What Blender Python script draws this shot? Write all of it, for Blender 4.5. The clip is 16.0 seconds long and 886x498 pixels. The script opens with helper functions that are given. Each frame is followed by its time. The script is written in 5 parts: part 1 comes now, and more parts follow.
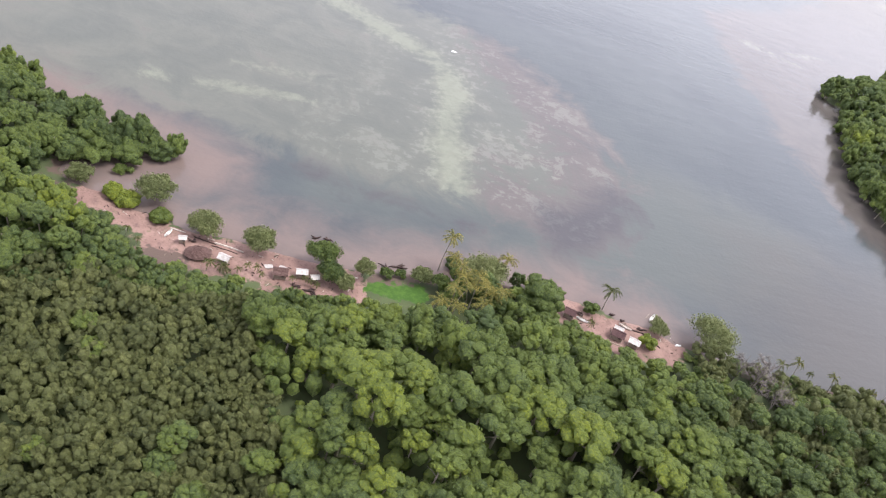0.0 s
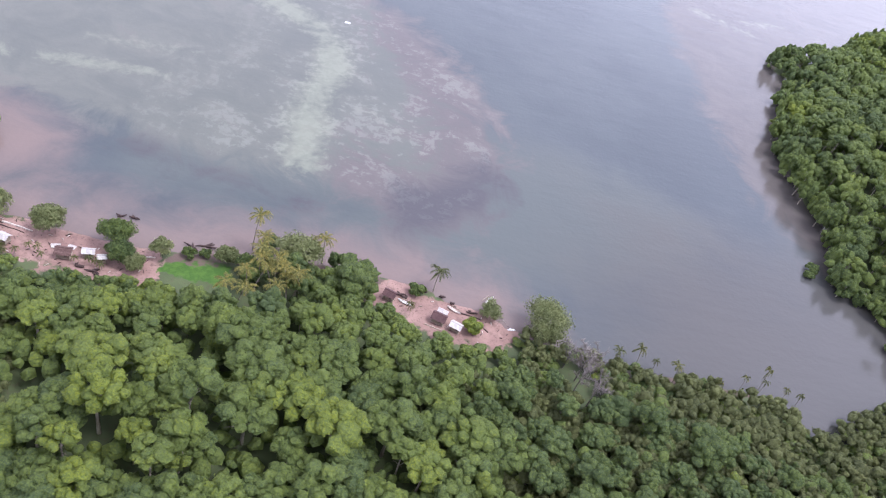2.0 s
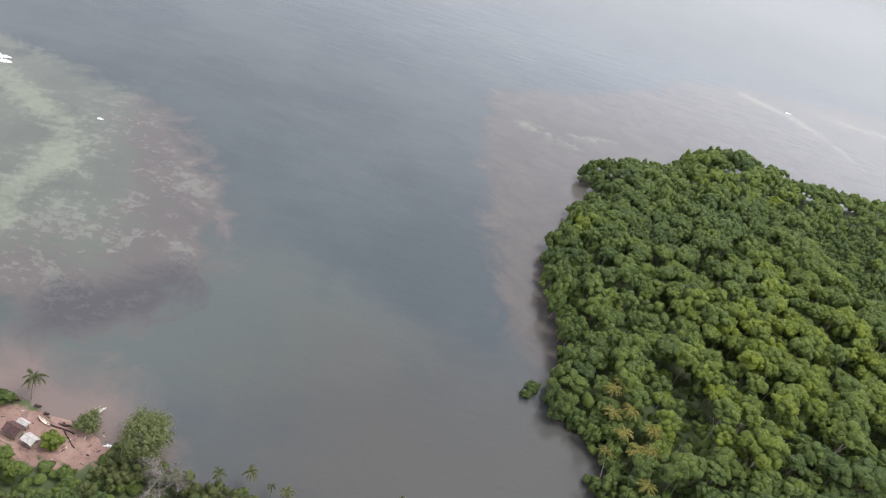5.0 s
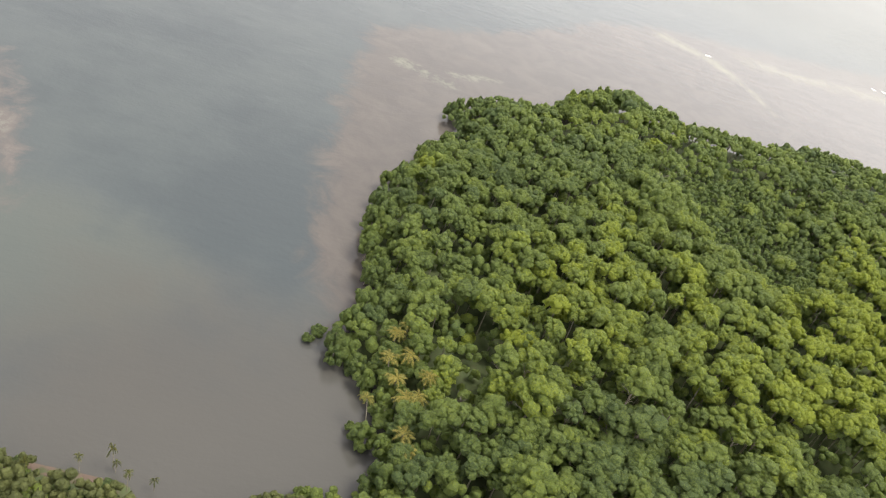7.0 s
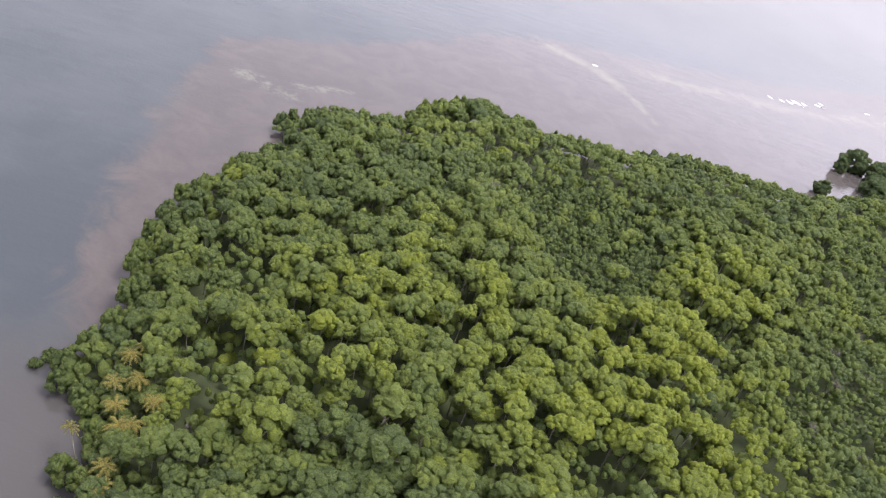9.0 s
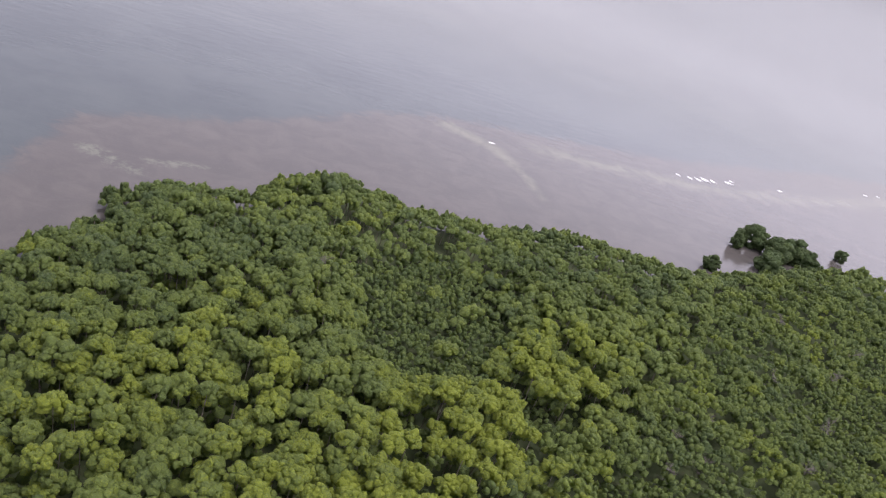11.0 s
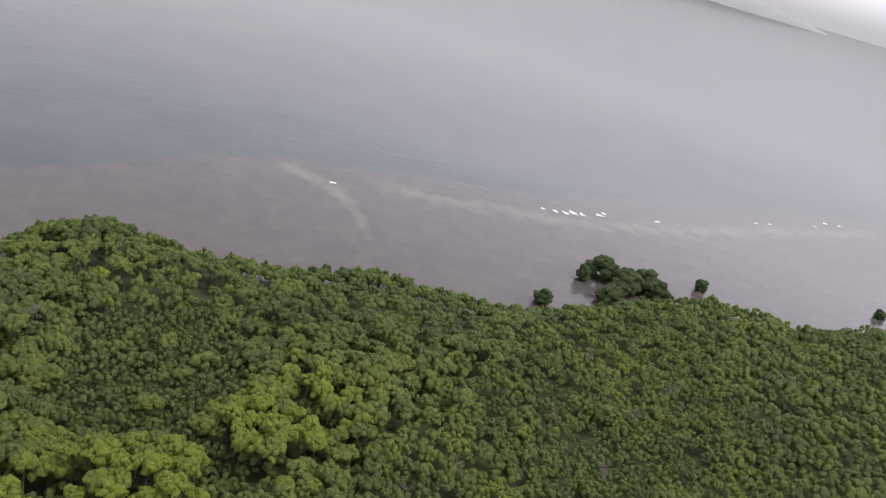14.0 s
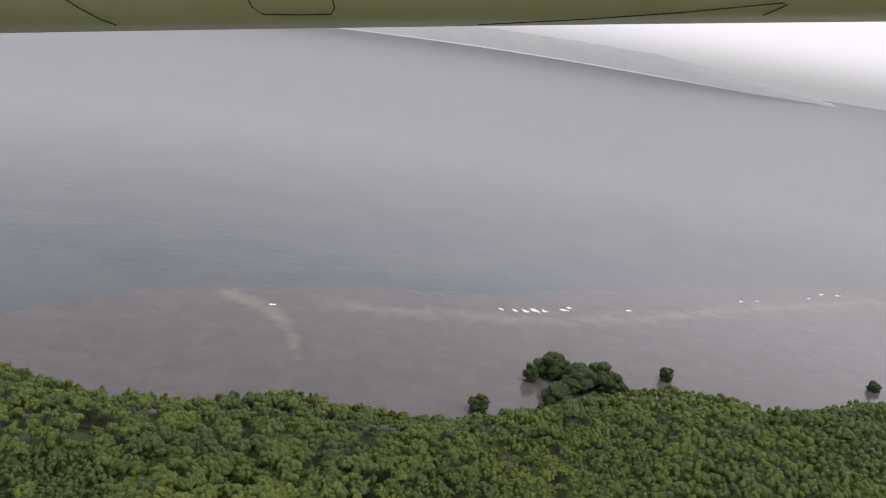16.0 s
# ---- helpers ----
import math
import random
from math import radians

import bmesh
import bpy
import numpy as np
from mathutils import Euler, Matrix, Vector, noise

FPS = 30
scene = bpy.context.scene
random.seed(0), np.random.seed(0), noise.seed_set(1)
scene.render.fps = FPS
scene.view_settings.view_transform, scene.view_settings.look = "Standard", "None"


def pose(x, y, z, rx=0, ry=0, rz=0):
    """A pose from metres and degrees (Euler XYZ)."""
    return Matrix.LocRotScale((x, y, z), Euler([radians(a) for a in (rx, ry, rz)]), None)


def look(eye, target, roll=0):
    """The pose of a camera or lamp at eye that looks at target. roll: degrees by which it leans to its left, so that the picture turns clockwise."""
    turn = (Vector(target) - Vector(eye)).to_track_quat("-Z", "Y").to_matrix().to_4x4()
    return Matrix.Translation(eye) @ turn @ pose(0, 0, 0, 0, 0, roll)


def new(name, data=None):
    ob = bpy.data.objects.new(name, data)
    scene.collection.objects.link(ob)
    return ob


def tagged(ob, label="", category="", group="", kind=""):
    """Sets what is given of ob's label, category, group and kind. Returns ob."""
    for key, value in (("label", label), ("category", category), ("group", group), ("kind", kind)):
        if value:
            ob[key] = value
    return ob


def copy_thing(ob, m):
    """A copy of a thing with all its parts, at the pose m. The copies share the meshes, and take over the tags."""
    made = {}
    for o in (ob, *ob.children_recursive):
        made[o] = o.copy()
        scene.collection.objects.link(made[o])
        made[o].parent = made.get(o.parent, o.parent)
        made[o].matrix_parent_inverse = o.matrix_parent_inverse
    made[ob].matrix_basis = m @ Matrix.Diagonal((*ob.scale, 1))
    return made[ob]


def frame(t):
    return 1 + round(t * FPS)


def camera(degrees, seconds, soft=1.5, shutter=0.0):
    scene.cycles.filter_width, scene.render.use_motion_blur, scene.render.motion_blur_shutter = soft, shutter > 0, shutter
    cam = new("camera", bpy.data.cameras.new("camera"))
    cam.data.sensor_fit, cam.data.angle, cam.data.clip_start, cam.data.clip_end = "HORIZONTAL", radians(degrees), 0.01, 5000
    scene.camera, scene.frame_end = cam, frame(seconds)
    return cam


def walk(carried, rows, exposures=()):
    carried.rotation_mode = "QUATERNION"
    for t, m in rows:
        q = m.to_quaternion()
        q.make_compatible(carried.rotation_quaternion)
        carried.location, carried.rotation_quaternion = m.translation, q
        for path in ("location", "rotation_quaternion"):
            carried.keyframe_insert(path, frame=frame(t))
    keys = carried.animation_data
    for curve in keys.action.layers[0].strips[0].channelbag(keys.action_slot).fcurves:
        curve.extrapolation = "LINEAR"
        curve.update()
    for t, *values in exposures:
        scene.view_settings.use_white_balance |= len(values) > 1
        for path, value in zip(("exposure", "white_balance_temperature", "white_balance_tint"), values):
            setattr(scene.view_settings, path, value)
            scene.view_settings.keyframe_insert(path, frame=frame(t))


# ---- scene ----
cam = camera(58.7, 16.0, soft=1.2, shutter=0.0)
# time, eye, a point ahead, lean: a light aircraft climbing along the coast
PATH = [
    (0, (-0.021, -0.101, 142.739), (0.332, 1.454, 141.532), 21.2),
    (0.5, (15.334, 2.371, 144.581), (15.701, 3.874, 143.313), 21.3),
    (1, (30.829, 4.933, 146.871), (31.129, 6.434, 145.584), 19.5),
    (1.5, (46.477, 7.82, 149.312), (46.743, 9.325, 148.022), 18.8),
    (2, (62.477, 10.634, 151.89), (62.739, 12.155, 150.618), 19.3),
    (2.5, (79.322, 13.497, 154.425), (79.58, 15.041, 153.18), 19.8),
    (3, (95.718, 16.631, 156.855), (95.963, 18.218, 155.662), 20.5),
    (3.5, (112.023, 19.84, 159.166), (112.244, 21.486, 158.053), 20.0),
    (4, (128.378, 23.021, 161.216), (128.589, 24.694, 160.14), 19.7),
    (4.2, (134.949, 24.3, 161.7), (135.16, 25.978, 160.633), 19.7),
    (6.3, (204.401, 38.049, 171.561), (204.602, 39.746, 170.522), 18.5),
    (6.5, (210.982, 39.394, 171.834), (211.199, 41.066, 170.757), 19.1),
    (7, (227.436, 42.786, 173.552), (227.693, 44.409, 172.412), 20.7),
    (7.5, (244.168, 46.163, 175.404), (244.458, 47.778, 174.261), 21.9),
    (8, (261.078, 49.634, 177.287), (261.385, 51.25, 176.149), 22.4),
    (8.5, (278.361, 53.261, 179.224), (278.659, 54.899, 178.116), 21.2),
    (9, (296.132, 56.814, 181.142), (296.428, 58.471, 180.062), 19.9),
    (9.5, (313.265, 60.032, 182.966), (313.559, 61.712, 181.921), 19.8),
    (10, (330.512, 63.583, 184.656), (330.779, 65.324, 183.71), 19.6),
    (10.2, (337.527, 65.022, 185.064), (337.791, 66.783, 184.153), 19.7),
    (12.3, (412.234, 79.586, 193.584), (412.531, 81.355, 192.7), 17.0),
    (12.5, (419.314, 80.994, 193.991), (419.612, 82.765, 193.11), 17.1),
    (13, (436.938, 84.549, 195.677), (437.24, 86.321, 194.8), 17.1),
    (13.5, (454.654, 88.039, 197.493), (454.96, 89.815, 196.626), 17.0),
    (14, (472.517, 91.367, 199.45), (472.789, 93.191, 198.677), 16.2),
    (14.5, (490.407, 94.605, 201.348), (490.651, 96.481, 200.7), 16.0),
    (15, (508.56, 98.593, 202.674), (508.787, 100.488, 202.077), 14.1),
    (15.5, (526.711, 102.694, 203.733), (526.856, 104.605, 203.16), 10.1),
    (16, (545.304, 106.784, 204.712), (545.417, 108.708, 204.178), 8.7),
]

walk(cam, [(t, look(eye, target, roll)) for t, eye, target, roll in PATH],
     exposures=[(0, 0.86, 6250, 14), (0.5, 1.0, 5900, 19), (1.0, 1.02, 5850, 21), (1.5, 1.0, 5700, 22), (2.5, 0.82, 5650, 18), (3.5, 0.66, 5900, 13), (4.2, 0.5, 6050, 11),
                (6.5, 0.78, 6800, 3), (7, 0.88, 7000, 6), (8, 0.92, 6400, 17), (9, 0.83, 6250, 20), (10, 0.55, 6200, 22),
                (12.5, 0.34, 6300, 18), (13.5, 0.26, 6350, 17), (14, 0.15, 6350, 15), (14.5, -0.07, 6450, 16), (15.5, -0.11, 6450, 12), (16, -0.10, 6450, 12)])

# ---- world, sun ----
SUN_AZ, SUN_EL = 95.0, 66.0          # degrees clockwise from +y, and above the horizon
world = bpy.data.worlds.new("world")
scene.world = world
world.use_nodes = True
wn, wl = world.node_tree.nodes, world.node_tree.links
wn.clear()
sky = wn.new("ShaderNodeTexSky")
sky.sky_type, sky.sun_disc = "NISHITA", False
sky.sun_elevation, sky.sun_rotation = radians(SUN_EL), radians(SUN_AZ)
sky.dust_density, sky.air_density = 4.0, 1.0
cloud = wn.new("ShaderNodeMix")
cloud.data_type = "RGBA"
cloud.inputs[0].default_value = 0.82
cloud.inputs[7].default_value = (10.0, 9.8, 10.4, 1)
wl.new(sky.outputs[0], cloud.inputs[6])
# the overcast is paler low down, in the mist
up = wn.new("ShaderNodeSeparateXYZ")
wl.new(wn.new("ShaderNodeTexCoord").outputs["Generated"], up.inputs[0])
low = wn.new("ShaderNodeMapRange")
low.interpolation_type = "SMOOTHSTEP"
for k, v in enumerate((0.0, 0.55, 1.0, 0.0)):
    low.inputs[k + 1].default_value = v
wl.new(up.outputs[2], low.inputs[0])
mist = wn.new("ShaderNodeMix")
mist.data_type = "RGBA"
mist.inputs[6].default_value, mist.inputs[7].default_value = (9.6, 9.4, 10.0, 1), (12.6, 12.4, 13.2, 1)
wl.new(low.outputs[0], mist.inputs[0])
# the cloud is thinner, and brighter, over the open sea to the north-east
side = wn.new("ShaderNodeVectorMath")
side.operation = "DOT_PRODUCT"
side.inputs[1].default_value = (math.sin(radians(58)), math.cos(radians(58)), 0.0)
wl.new(up.inputs[0].links[0].from_socket, side.inputs[0])
thin = wn.new("ShaderNodeMapRange")
thin.interpolation_type = "SMOOTHSTEP"
for k, v in enumerate((0.1, 1.0, 1.0, 1.4)):
    thin.inputs[k + 1].default_value = v
wl.new(side.outputs["Value"], thin.inputs[0])
clear = wn.new("ShaderNodeVectorMath")
clear.operation = "SCALE"
wl.new(mist.outputs[2], clear.inputs[0])
wl.new(thin.outputs[0], clear.inputs["Scale"])
wl.new(clear.outputs[0], cloud.inputs[7])
bg = wn.new("ShaderNodeBackground")
bg.inputs[1].default_value = 0.109
wl.new(cloud.outputs[2], bg.inputs[0])
wo = wn.new("ShaderNodeOutputWorld")
wl.new(bg.outputs[0], wo.inputs[0])

sun = new("sun", bpy.data.lights.new("sun", "SUN"))
sun.data.energy, sun.data.angle, sun.data.color = 2.2, radians(24), (1.0, 0.95, 0.84)
a, e = radians(SUN_AZ), radians(SUN_EL)
sun_way = Vector((math.sin(a) * math.cos(e), math.cos(a) * math.cos(e), math.sin(e)))
sun.matrix_world = look(sun_way * 900, (0, 0, 0))


# ---- materials ----
class Nodes:
    """A small builder for node materials."""

    def __init__(self, name, roughness=0.8):
        self.mat = bpy.data.materials.new(name)
        self.mat.use_nodes = True
        self.tree = self.mat.node_tree
        self.shader = self.tree.nodes["Principled BSDF"]
        self.shader.inputs["Roughness"].default_value = roughness
        self.spec(0.3)

    def spec(self, v):
        self.shader.inputs["Specular IOR Level"].default_value = v

    def node(self, kind):
        return self.tree.nodes.new(kind)

    def link(self, a, b):
        self.tree.links.new(a, b)

    def put(self, socket, v):
        if isinstance(v, (int, float)):
            socket.default_value = v
        elif isinstance(v, tuple):
            socket.default_value = (*v, 1) if len(v) == 3 and socket.type == "RGBA" else v
        else:
            self.link(v, socket)

    def coords(self):
        return self.node("ShaderNodeTexCoord").outputs["Object"]

    def place(self):
        return self.node("ShaderNodeNewGeometry").outputs["Position"]

    def scaled(self, vec, s):
        m = self.node("ShaderNodeMapping")
        self.link(vec, m.inputs[0])
        m.inputs["Scale"].default_value = s
        return m.outputs[0]

    def noise(self, vec, scale, detail=4.0, rough=0.55, distortion=0.0):
        n = self.node("ShaderNodeTexNoise")
        self.link(vec, n.inputs["Vector"])
        n.inputs["Scale"].default_value, n.inputs["Detail"].default_value = scale, detail
        n.inputs["Roughness"].default_value, n.inputs["Distortion"].default_value = rough, distortion
        return n.outputs[0]

    def ramp(self, v, lo, hi, a=0.0, b=1.0):
        m = self.node("ShaderNodeMapRange")
        m.interpolation_type = "SMOOTHSTEP"
        self.put(m.inputs[0], v)
        for i, x in enumerate((lo, hi, a, b)):
            m.inputs[i + 1].default_value = x
        return m.outputs[0]

    def math(self, op, a, b=0.0):
        m = self.node("ShaderNodeMath")
        m.operation = op
        self.put(m.inputs[0], a)
        self.put(m.inputs[1], b)
        return m.outputs[0]

    def mix(self, f, a, b, blend="MIX"):
        m = self.node("ShaderNodeMix")
        m.data_type, m.blend_type = "RGBA", blend
        self.put(m.inputs[0], f)
        self.put(m.inputs[6], a)
        self.put(m.inputs[7], b)
        return m.outputs[2]

    def attr(self, name):
        n = self.node("ShaderNodeAttribute")
        n.attribute_name = name
        return n.outputs["Fac"]

    def island(self):
        return self.node("ShaderNodeNewGeometry").outputs["Random Per Island"]

    def per_object(self):
        return self.node("ShaderNodeObjectInfo").outputs["Random"]

    def colour(self, v):
        self.put(self.shader.inputs["Base Color"], v)

    def bump(self, height, strength=0.5, distance=0.05):
        b = self.node("ShaderNodeBump")
        b.inputs["Strength"].default_value, b.inputs["Distance"].default_value = strength, distance
        self.link(height, b.inputs["Height"])
        self.link(b.outputs[0], self.shader.inputs["Normal"])


def leaf_material(name, dark, light, pale):
    """Foliage: the tone attribute of a tree runs from dark to light; clumps of leaves stand out as small domes."""
    m = Nodes(name, 0.55)
    m.spec(0.25)
    p = m.place()
    tone = m.attr("tone")
    tone = m.math("ADD", tone, m.ramp(m.noise(p, 0.16, 3), 0.3, 0.7, -0.10, 0.10))
    tone = m.math("ADD", tone, m.ramp(m.noise(p, 2.0, 4, 0.75), 0.3, 0.7, -0.34, 0.34))
    tone = m.math("ADD", tone, m.ramp(m.island(), 0, 1, -0.11, 0.11))
    c = m.mix(m.ramp(tone, 0.0, 0.62), dark, light)
    c = m.mix(m.ramp(tone, 0.6, 1.15), c, pale)
    clump = m.node("ShaderNodeTexVoronoi")
    clump.feature = "SMOOTH_F1"
    wobble = m.node("ShaderNodeVectorMath")
    wobble.operation = "ADD"
    m.link(p, wobble.inputs[0])
    shake = m.node("ShaderNodeTexNoise")
    m.link(p, shake.inputs["Vector"])
    shake.inputs["Scale"].default_value = 1.3
    m.link(shake.outputs["Color"], wobble.inputs[1])
    m.link(wobble.outputs[0], clump.inputs["Vector"])
    clump.inputs["Scale"].default_value, clump.inputs["Smoothness"].default_value = 1.15, 0.3
    dome = m.math("SUBTRACT", 1.0, clump.outputs["Distance"])
    m.bump(m.math("ADD", dome, m.math("MULTIPLY", m.noise(p, 2.6, 4, 0.7), 0.9)), 0.95, 0.85)
    m.colour(c)
    t = m.node("ShaderNodeBsdfTranslucent")
    m.link(c, t.inputs[0])
    s = m.node("ShaderNodeMixShader")
    s.inputs[0].default_value = 0.45
    m.link(m.shader.outputs[0], s.inputs[1])
    m.link(t.outputs[0], s.inputs[2])
    m.link(s.outputs[0], m.tree.nodes["Material Output"].inputs[0])
    return m.mat


def two_tone(name, a, b, scale, rough=0.8, bump=0.0, distance=0.03, spread=0.0, stretch=(1, 1, 1), spec=0.3):
    """A plain surface in two tones of noise at two scales, with fine relief."""
    m = Nodes(name, rough)
    m.spec(spec)
    v = m.scaled(m.coords(), stretch)
    n = m.noise(v, scale, 5, 0.6)
    c = m.mix(m.ramp(n, 0.32, 0.68), a, b)
    c = m.mix(m.ramp(m.noise(v, scale * 6, 3), 0.45, 0.75, 0, 0.5), c, tuple(x * 0.62 for x in a))
    if spread:
        k = m.ramp(m.per_object(), 0, 1, 1 - spread, 1 + spread)
        g = m.node("ShaderNodeCombineColor")
        for i in range(3):
            m.link(k, g.inputs[i])
        c = m.mix(1.0, c, g.outputs[0], "MULTIPLY")
    m.colour(c)
    if bump:
        m.bump(m.noise(v, scale * 4, 5), bump, distance)
    return m.mat


SCRUB = leaf_material("scrub_leaf", (0.102, 0.121, 0.054), (0.165, 0.186, 0.072), (0.26, 0.278, 0.105))
PALE_LEAF = leaf_material("pale_leaf", (0.135, 0.16, 0.068), (0.235, 0.27, 0.115), (0.34, 0.36, 0.165))
LEAF = leaf_material("leaf", (0.104, 0.150, 0.062), (0.192, 0.252, 0.070), (0.320, 0.378, 0.056))
BARK = two_tone("bark", (0.20, 0.17, 0.13), (0.36, 0.32, 0.27), 2.5, 0.9, 0.6, 0.05, 0.2, (1, 1, 0.2))



def ground_material():
    m = Nodes("earth", 0.95)
    p = m.place()
    forest = m.mix(m.ramp(m.noise(p, 0.09, 5), 0.35, 0.65), (0.050, 0.066, 0.030), (0.072, 0.092, 0.040))
    forest = m.mix(m.ramp(m.noise(p, 0.9, 4), 0.5, 0.75, 0, 0.6), forest, (0.07, 0.055, 0.035))
    sand = m.mix(m.ramp(m.noise(p, 0.12, 5), 0.35, 0.65), (0.200, 0.124, 0.106), (0.265, 0.172, 0.146))
    sand = m.mix(m.ramp(m.noise(p, 0.45, 5, 0.7), 0.48, 0.68, 0, 0.75), sand, (0.13, 0.083, 0.072))
    sand = m.mix(m.ramp(m.noise(p, 1.6, 5, 0.7), 0.53, 0.68, 0, 0.8), sand, (0.085, 0.06, 0.05))
    sand = m.mix(m.ramp(m.noise(p, 3.5, 3), 0.6, 0.8, 0, 0.5), sand, (0.30, 0.21, 0.175))
    grass = m.mix(m.ramp(m.noise(p, 0.8, 4), 0.35, 0.65), (0.036, 0.085, 0.013), (0.056, 0.112, 0.017))
    edge = m.ramp(m.noise(p, 0.35, 4), 0.3, 0.7, -0.28, 0.28)
    c = m.mix(m.ramp(m.math("ADD", m.attr("sand"), edge), 0.35, 0.6), forest, sand)
    c = m.mix(m.ramp(m.math("ADD", m.attr("grass"), edge), 0.4, 0.6), c, grass)
    c = m.mix(m.ramp(m.math("ADD", m.attr("mud"), edge), 0.4, 0.7), c, (0.10, 0.072, 0.06))
    m.colour(c)
    m.bump(m.noise(p, 2.2, 6), 0.6, 0.12)
    return m.mat


def water_material():
    m = Nodes("sea_water", 0.12)
    m.shader.inputs["IOR"].default_value = 1.33
    m.spec(0.5)
    p = m.place()
    wide = m.noise(p, 0.012, 5, 0.6)
    mid = m.noise(p, 0.05, 6, 0.65, 0.6)
    fine = m.noise(p, 0.28, 5, 0.7, 0.4)
    deep = m.mix(m.ramp(wide, 0.35, 0.65), (0.046, 0.056, 0.063), (0.062, 0.073, 0.078))
    green = m.ramp(m.math("ADD", m.attr("green"), m.ramp(wide, 0.3, 0.7, -0.3, 0.3)), 0.2, 1.0, 0, 0.6)
    c = m.mix(green, deep, (0.080, 0.090, 0.082))
    # brown water standing in the inlet
    c = m.mix(m.ramp(m.math("ADD", m.attr("inlet"), m.ramp(wide, 0.3, 0.7, -0.2, 0.2)), 0.05, 1.0, 0, 0.85), c, (0.066, 0.062, 0.058))
    # the flat round the forested spit: brown silty shallows
    e1 = m.math("ADD", m.attr("flat"), m.ramp(mid, 0.25, 0.75, -0.5, 0.5))
    silt = m.mix(m.ramp(mid, 0.35, 0.7), (0.075, 0.065, 0.062), (0.096, 0.083, 0.077))
    silt = m.mix(m.ramp(fine, 0.55, 0.8, 0, 0.3), silt, (0.125, 0.11, 0.095))
    c = m.mix(m.ramp(e1, -0.5, 0.6, 0, 0.85), c, silt)
    # pink mud stirred up along the beach
    e2 = m.math("ADD", m.attr("beach"), m.ramp(mid, 0.25, 0.75, -0.22, 0.22))
    c = m.mix(m.ramp(e2, 0.0, 1.0, 0, 0.95), c, (0.150, 0.113, 0.102))
    # reef: a grey-green lagoon with a rim of brown coral, and pale sand in rags between
    e3 = m.math("ADD", m.attr("reef"), m.ramp(mid, 0.25, 0.75, -0.6, 0.6))
    coral = m.mix(m.ramp(mid, 0.3, 0.7), (0.085, 0.074, 0.074), (0.108, 0.094, 0.090))
    lagoon = m.mix(m.ramp(mid, 0.3, 0.7), (0.090, 0.096, 0.085), (0.116, 0.119, 0.102))
    body = m.mix(m.ramp(m.math("ADD", m.attr("rim"), m.ramp(mid, 0.25, 0.75, -0.45, 0.45)), 0.2, 0.8), lagoon, coral)
    c = m.mix(m.ramp(e3, -0.3, 0.7, 0, 0.9), c, body)
    c = m.mix(m.ramp(m.math("ADD", m.attr("weed"), m.ramp(mid, 0.25, 0.75, -0.4, 0.4)), 0.2, 0.9, 0, 0.9), c, (0.052, 0.051, 0.058))
    rags = m.math("MULTIPLY", m.ramp(m.math("ADD", fine, m.ramp(mid, 0.3, 0.7, -0.13, 0.13)), 0.52, 0.64), m.ramp(e3, 0.3, 1.1))
    rags = m.math("MULTIPLY", rags, m.attr("rags"))
    rags = m.math("MULTIPLY", rags, m.ramp(m.attr("weed"), 0.0, 0.6, 1, 0.3))
    c = m.mix(m.math("MULTIPLY", rags, 0.36), c, (0.175, 0.185, 0.162))
    e4 = m.math("ADD", m.attr("bank"), m.math("ADD", m.ramp(mid, 0.25, 0.75, -0.5, 0.5), m.ramp(fine, 0.3, 0.7, -0.28, 0.28)))
    c = m.mix(m.ramp(e4, 0.0, 1.05, 0, 0.56), c, (0.185, 0.200, 0.150))
    pale = m.math("ADD", m.attr("plume"), m.ramp(mid, 0.25, 0.75, -0.22, 0.22))
    c = m.mix(m.ramp(pale, 0.0, 1.1, 0, 0.8), c, (0.158, 0.156, 0.118))
    m.colour(c)
    # ripples at two scales, and long low swell lines
    w = m.scaled(p, (0.35, 1.0, 1.0))
    h = m.math("ADD", m.noise(p, 0.55, 4), m.math("MULTIPLY", m.noise(w, 0.11, 4), 2.5))
    turn = m.node("ShaderNodeMapping")
    m.link(p, turn.inputs[0])
    turn.inputs["Rotation"].default_value = (0, 0, radians(24))
    crest = m.ramp(m.noise(m.scaled(turn.outputs[0], (0.2, 1.0, 1.0)), 0.085, 3), 0.52, 0.68)
    crest = m.math("MULTIPLY", crest, m.ramp(m.noise(p, 0.008, 3), 0.48, 0.64, 0, 0.35))
    h = m.math("ADD", h, crest)
    m.bump(h, 0.12, 0.5)
    # out at sea the waves are too small to tell apart, and blur what they mirror
    away = m.node("ShaderNodeVectorMath")
    away.operation = "DISTANCE"
    m.link(p, away.inputs[0])
    away.inputs[1].default_value = (420.0, 300.0, 0.0)
    m.put(m.shader.inputs["Roughness"], m.ramp(away.outputs["Value"], 700.0, 2600.0, 0.12, 0.17))
    return m.mat


EARTH, WATER = ground_material(), water_material()


# ---- plan: coastline, ground and sea ----
def curve_through(points, steps=5):
    """A smooth line through the plan's corners."""
    p = np.array([points[0], *points, points[-1]], float)
    out = []
    for i in range(1, len(p) - 2):
        for k in range(steps):
            t = k / steps
            out.append(0.5 * (2 * p[i] + (p[i + 1] - p[i - 1]) * t + (2 * p[i - 1] - 5 * p[i] + 4 * p[i + 1] - p[i + 2]) * t * t
                              + (3 * p[i] - p[i - 1] - 3 * p[i + 1] + p[i + 2]) * t ** 3))
    return np.array(out + [p[-1]])


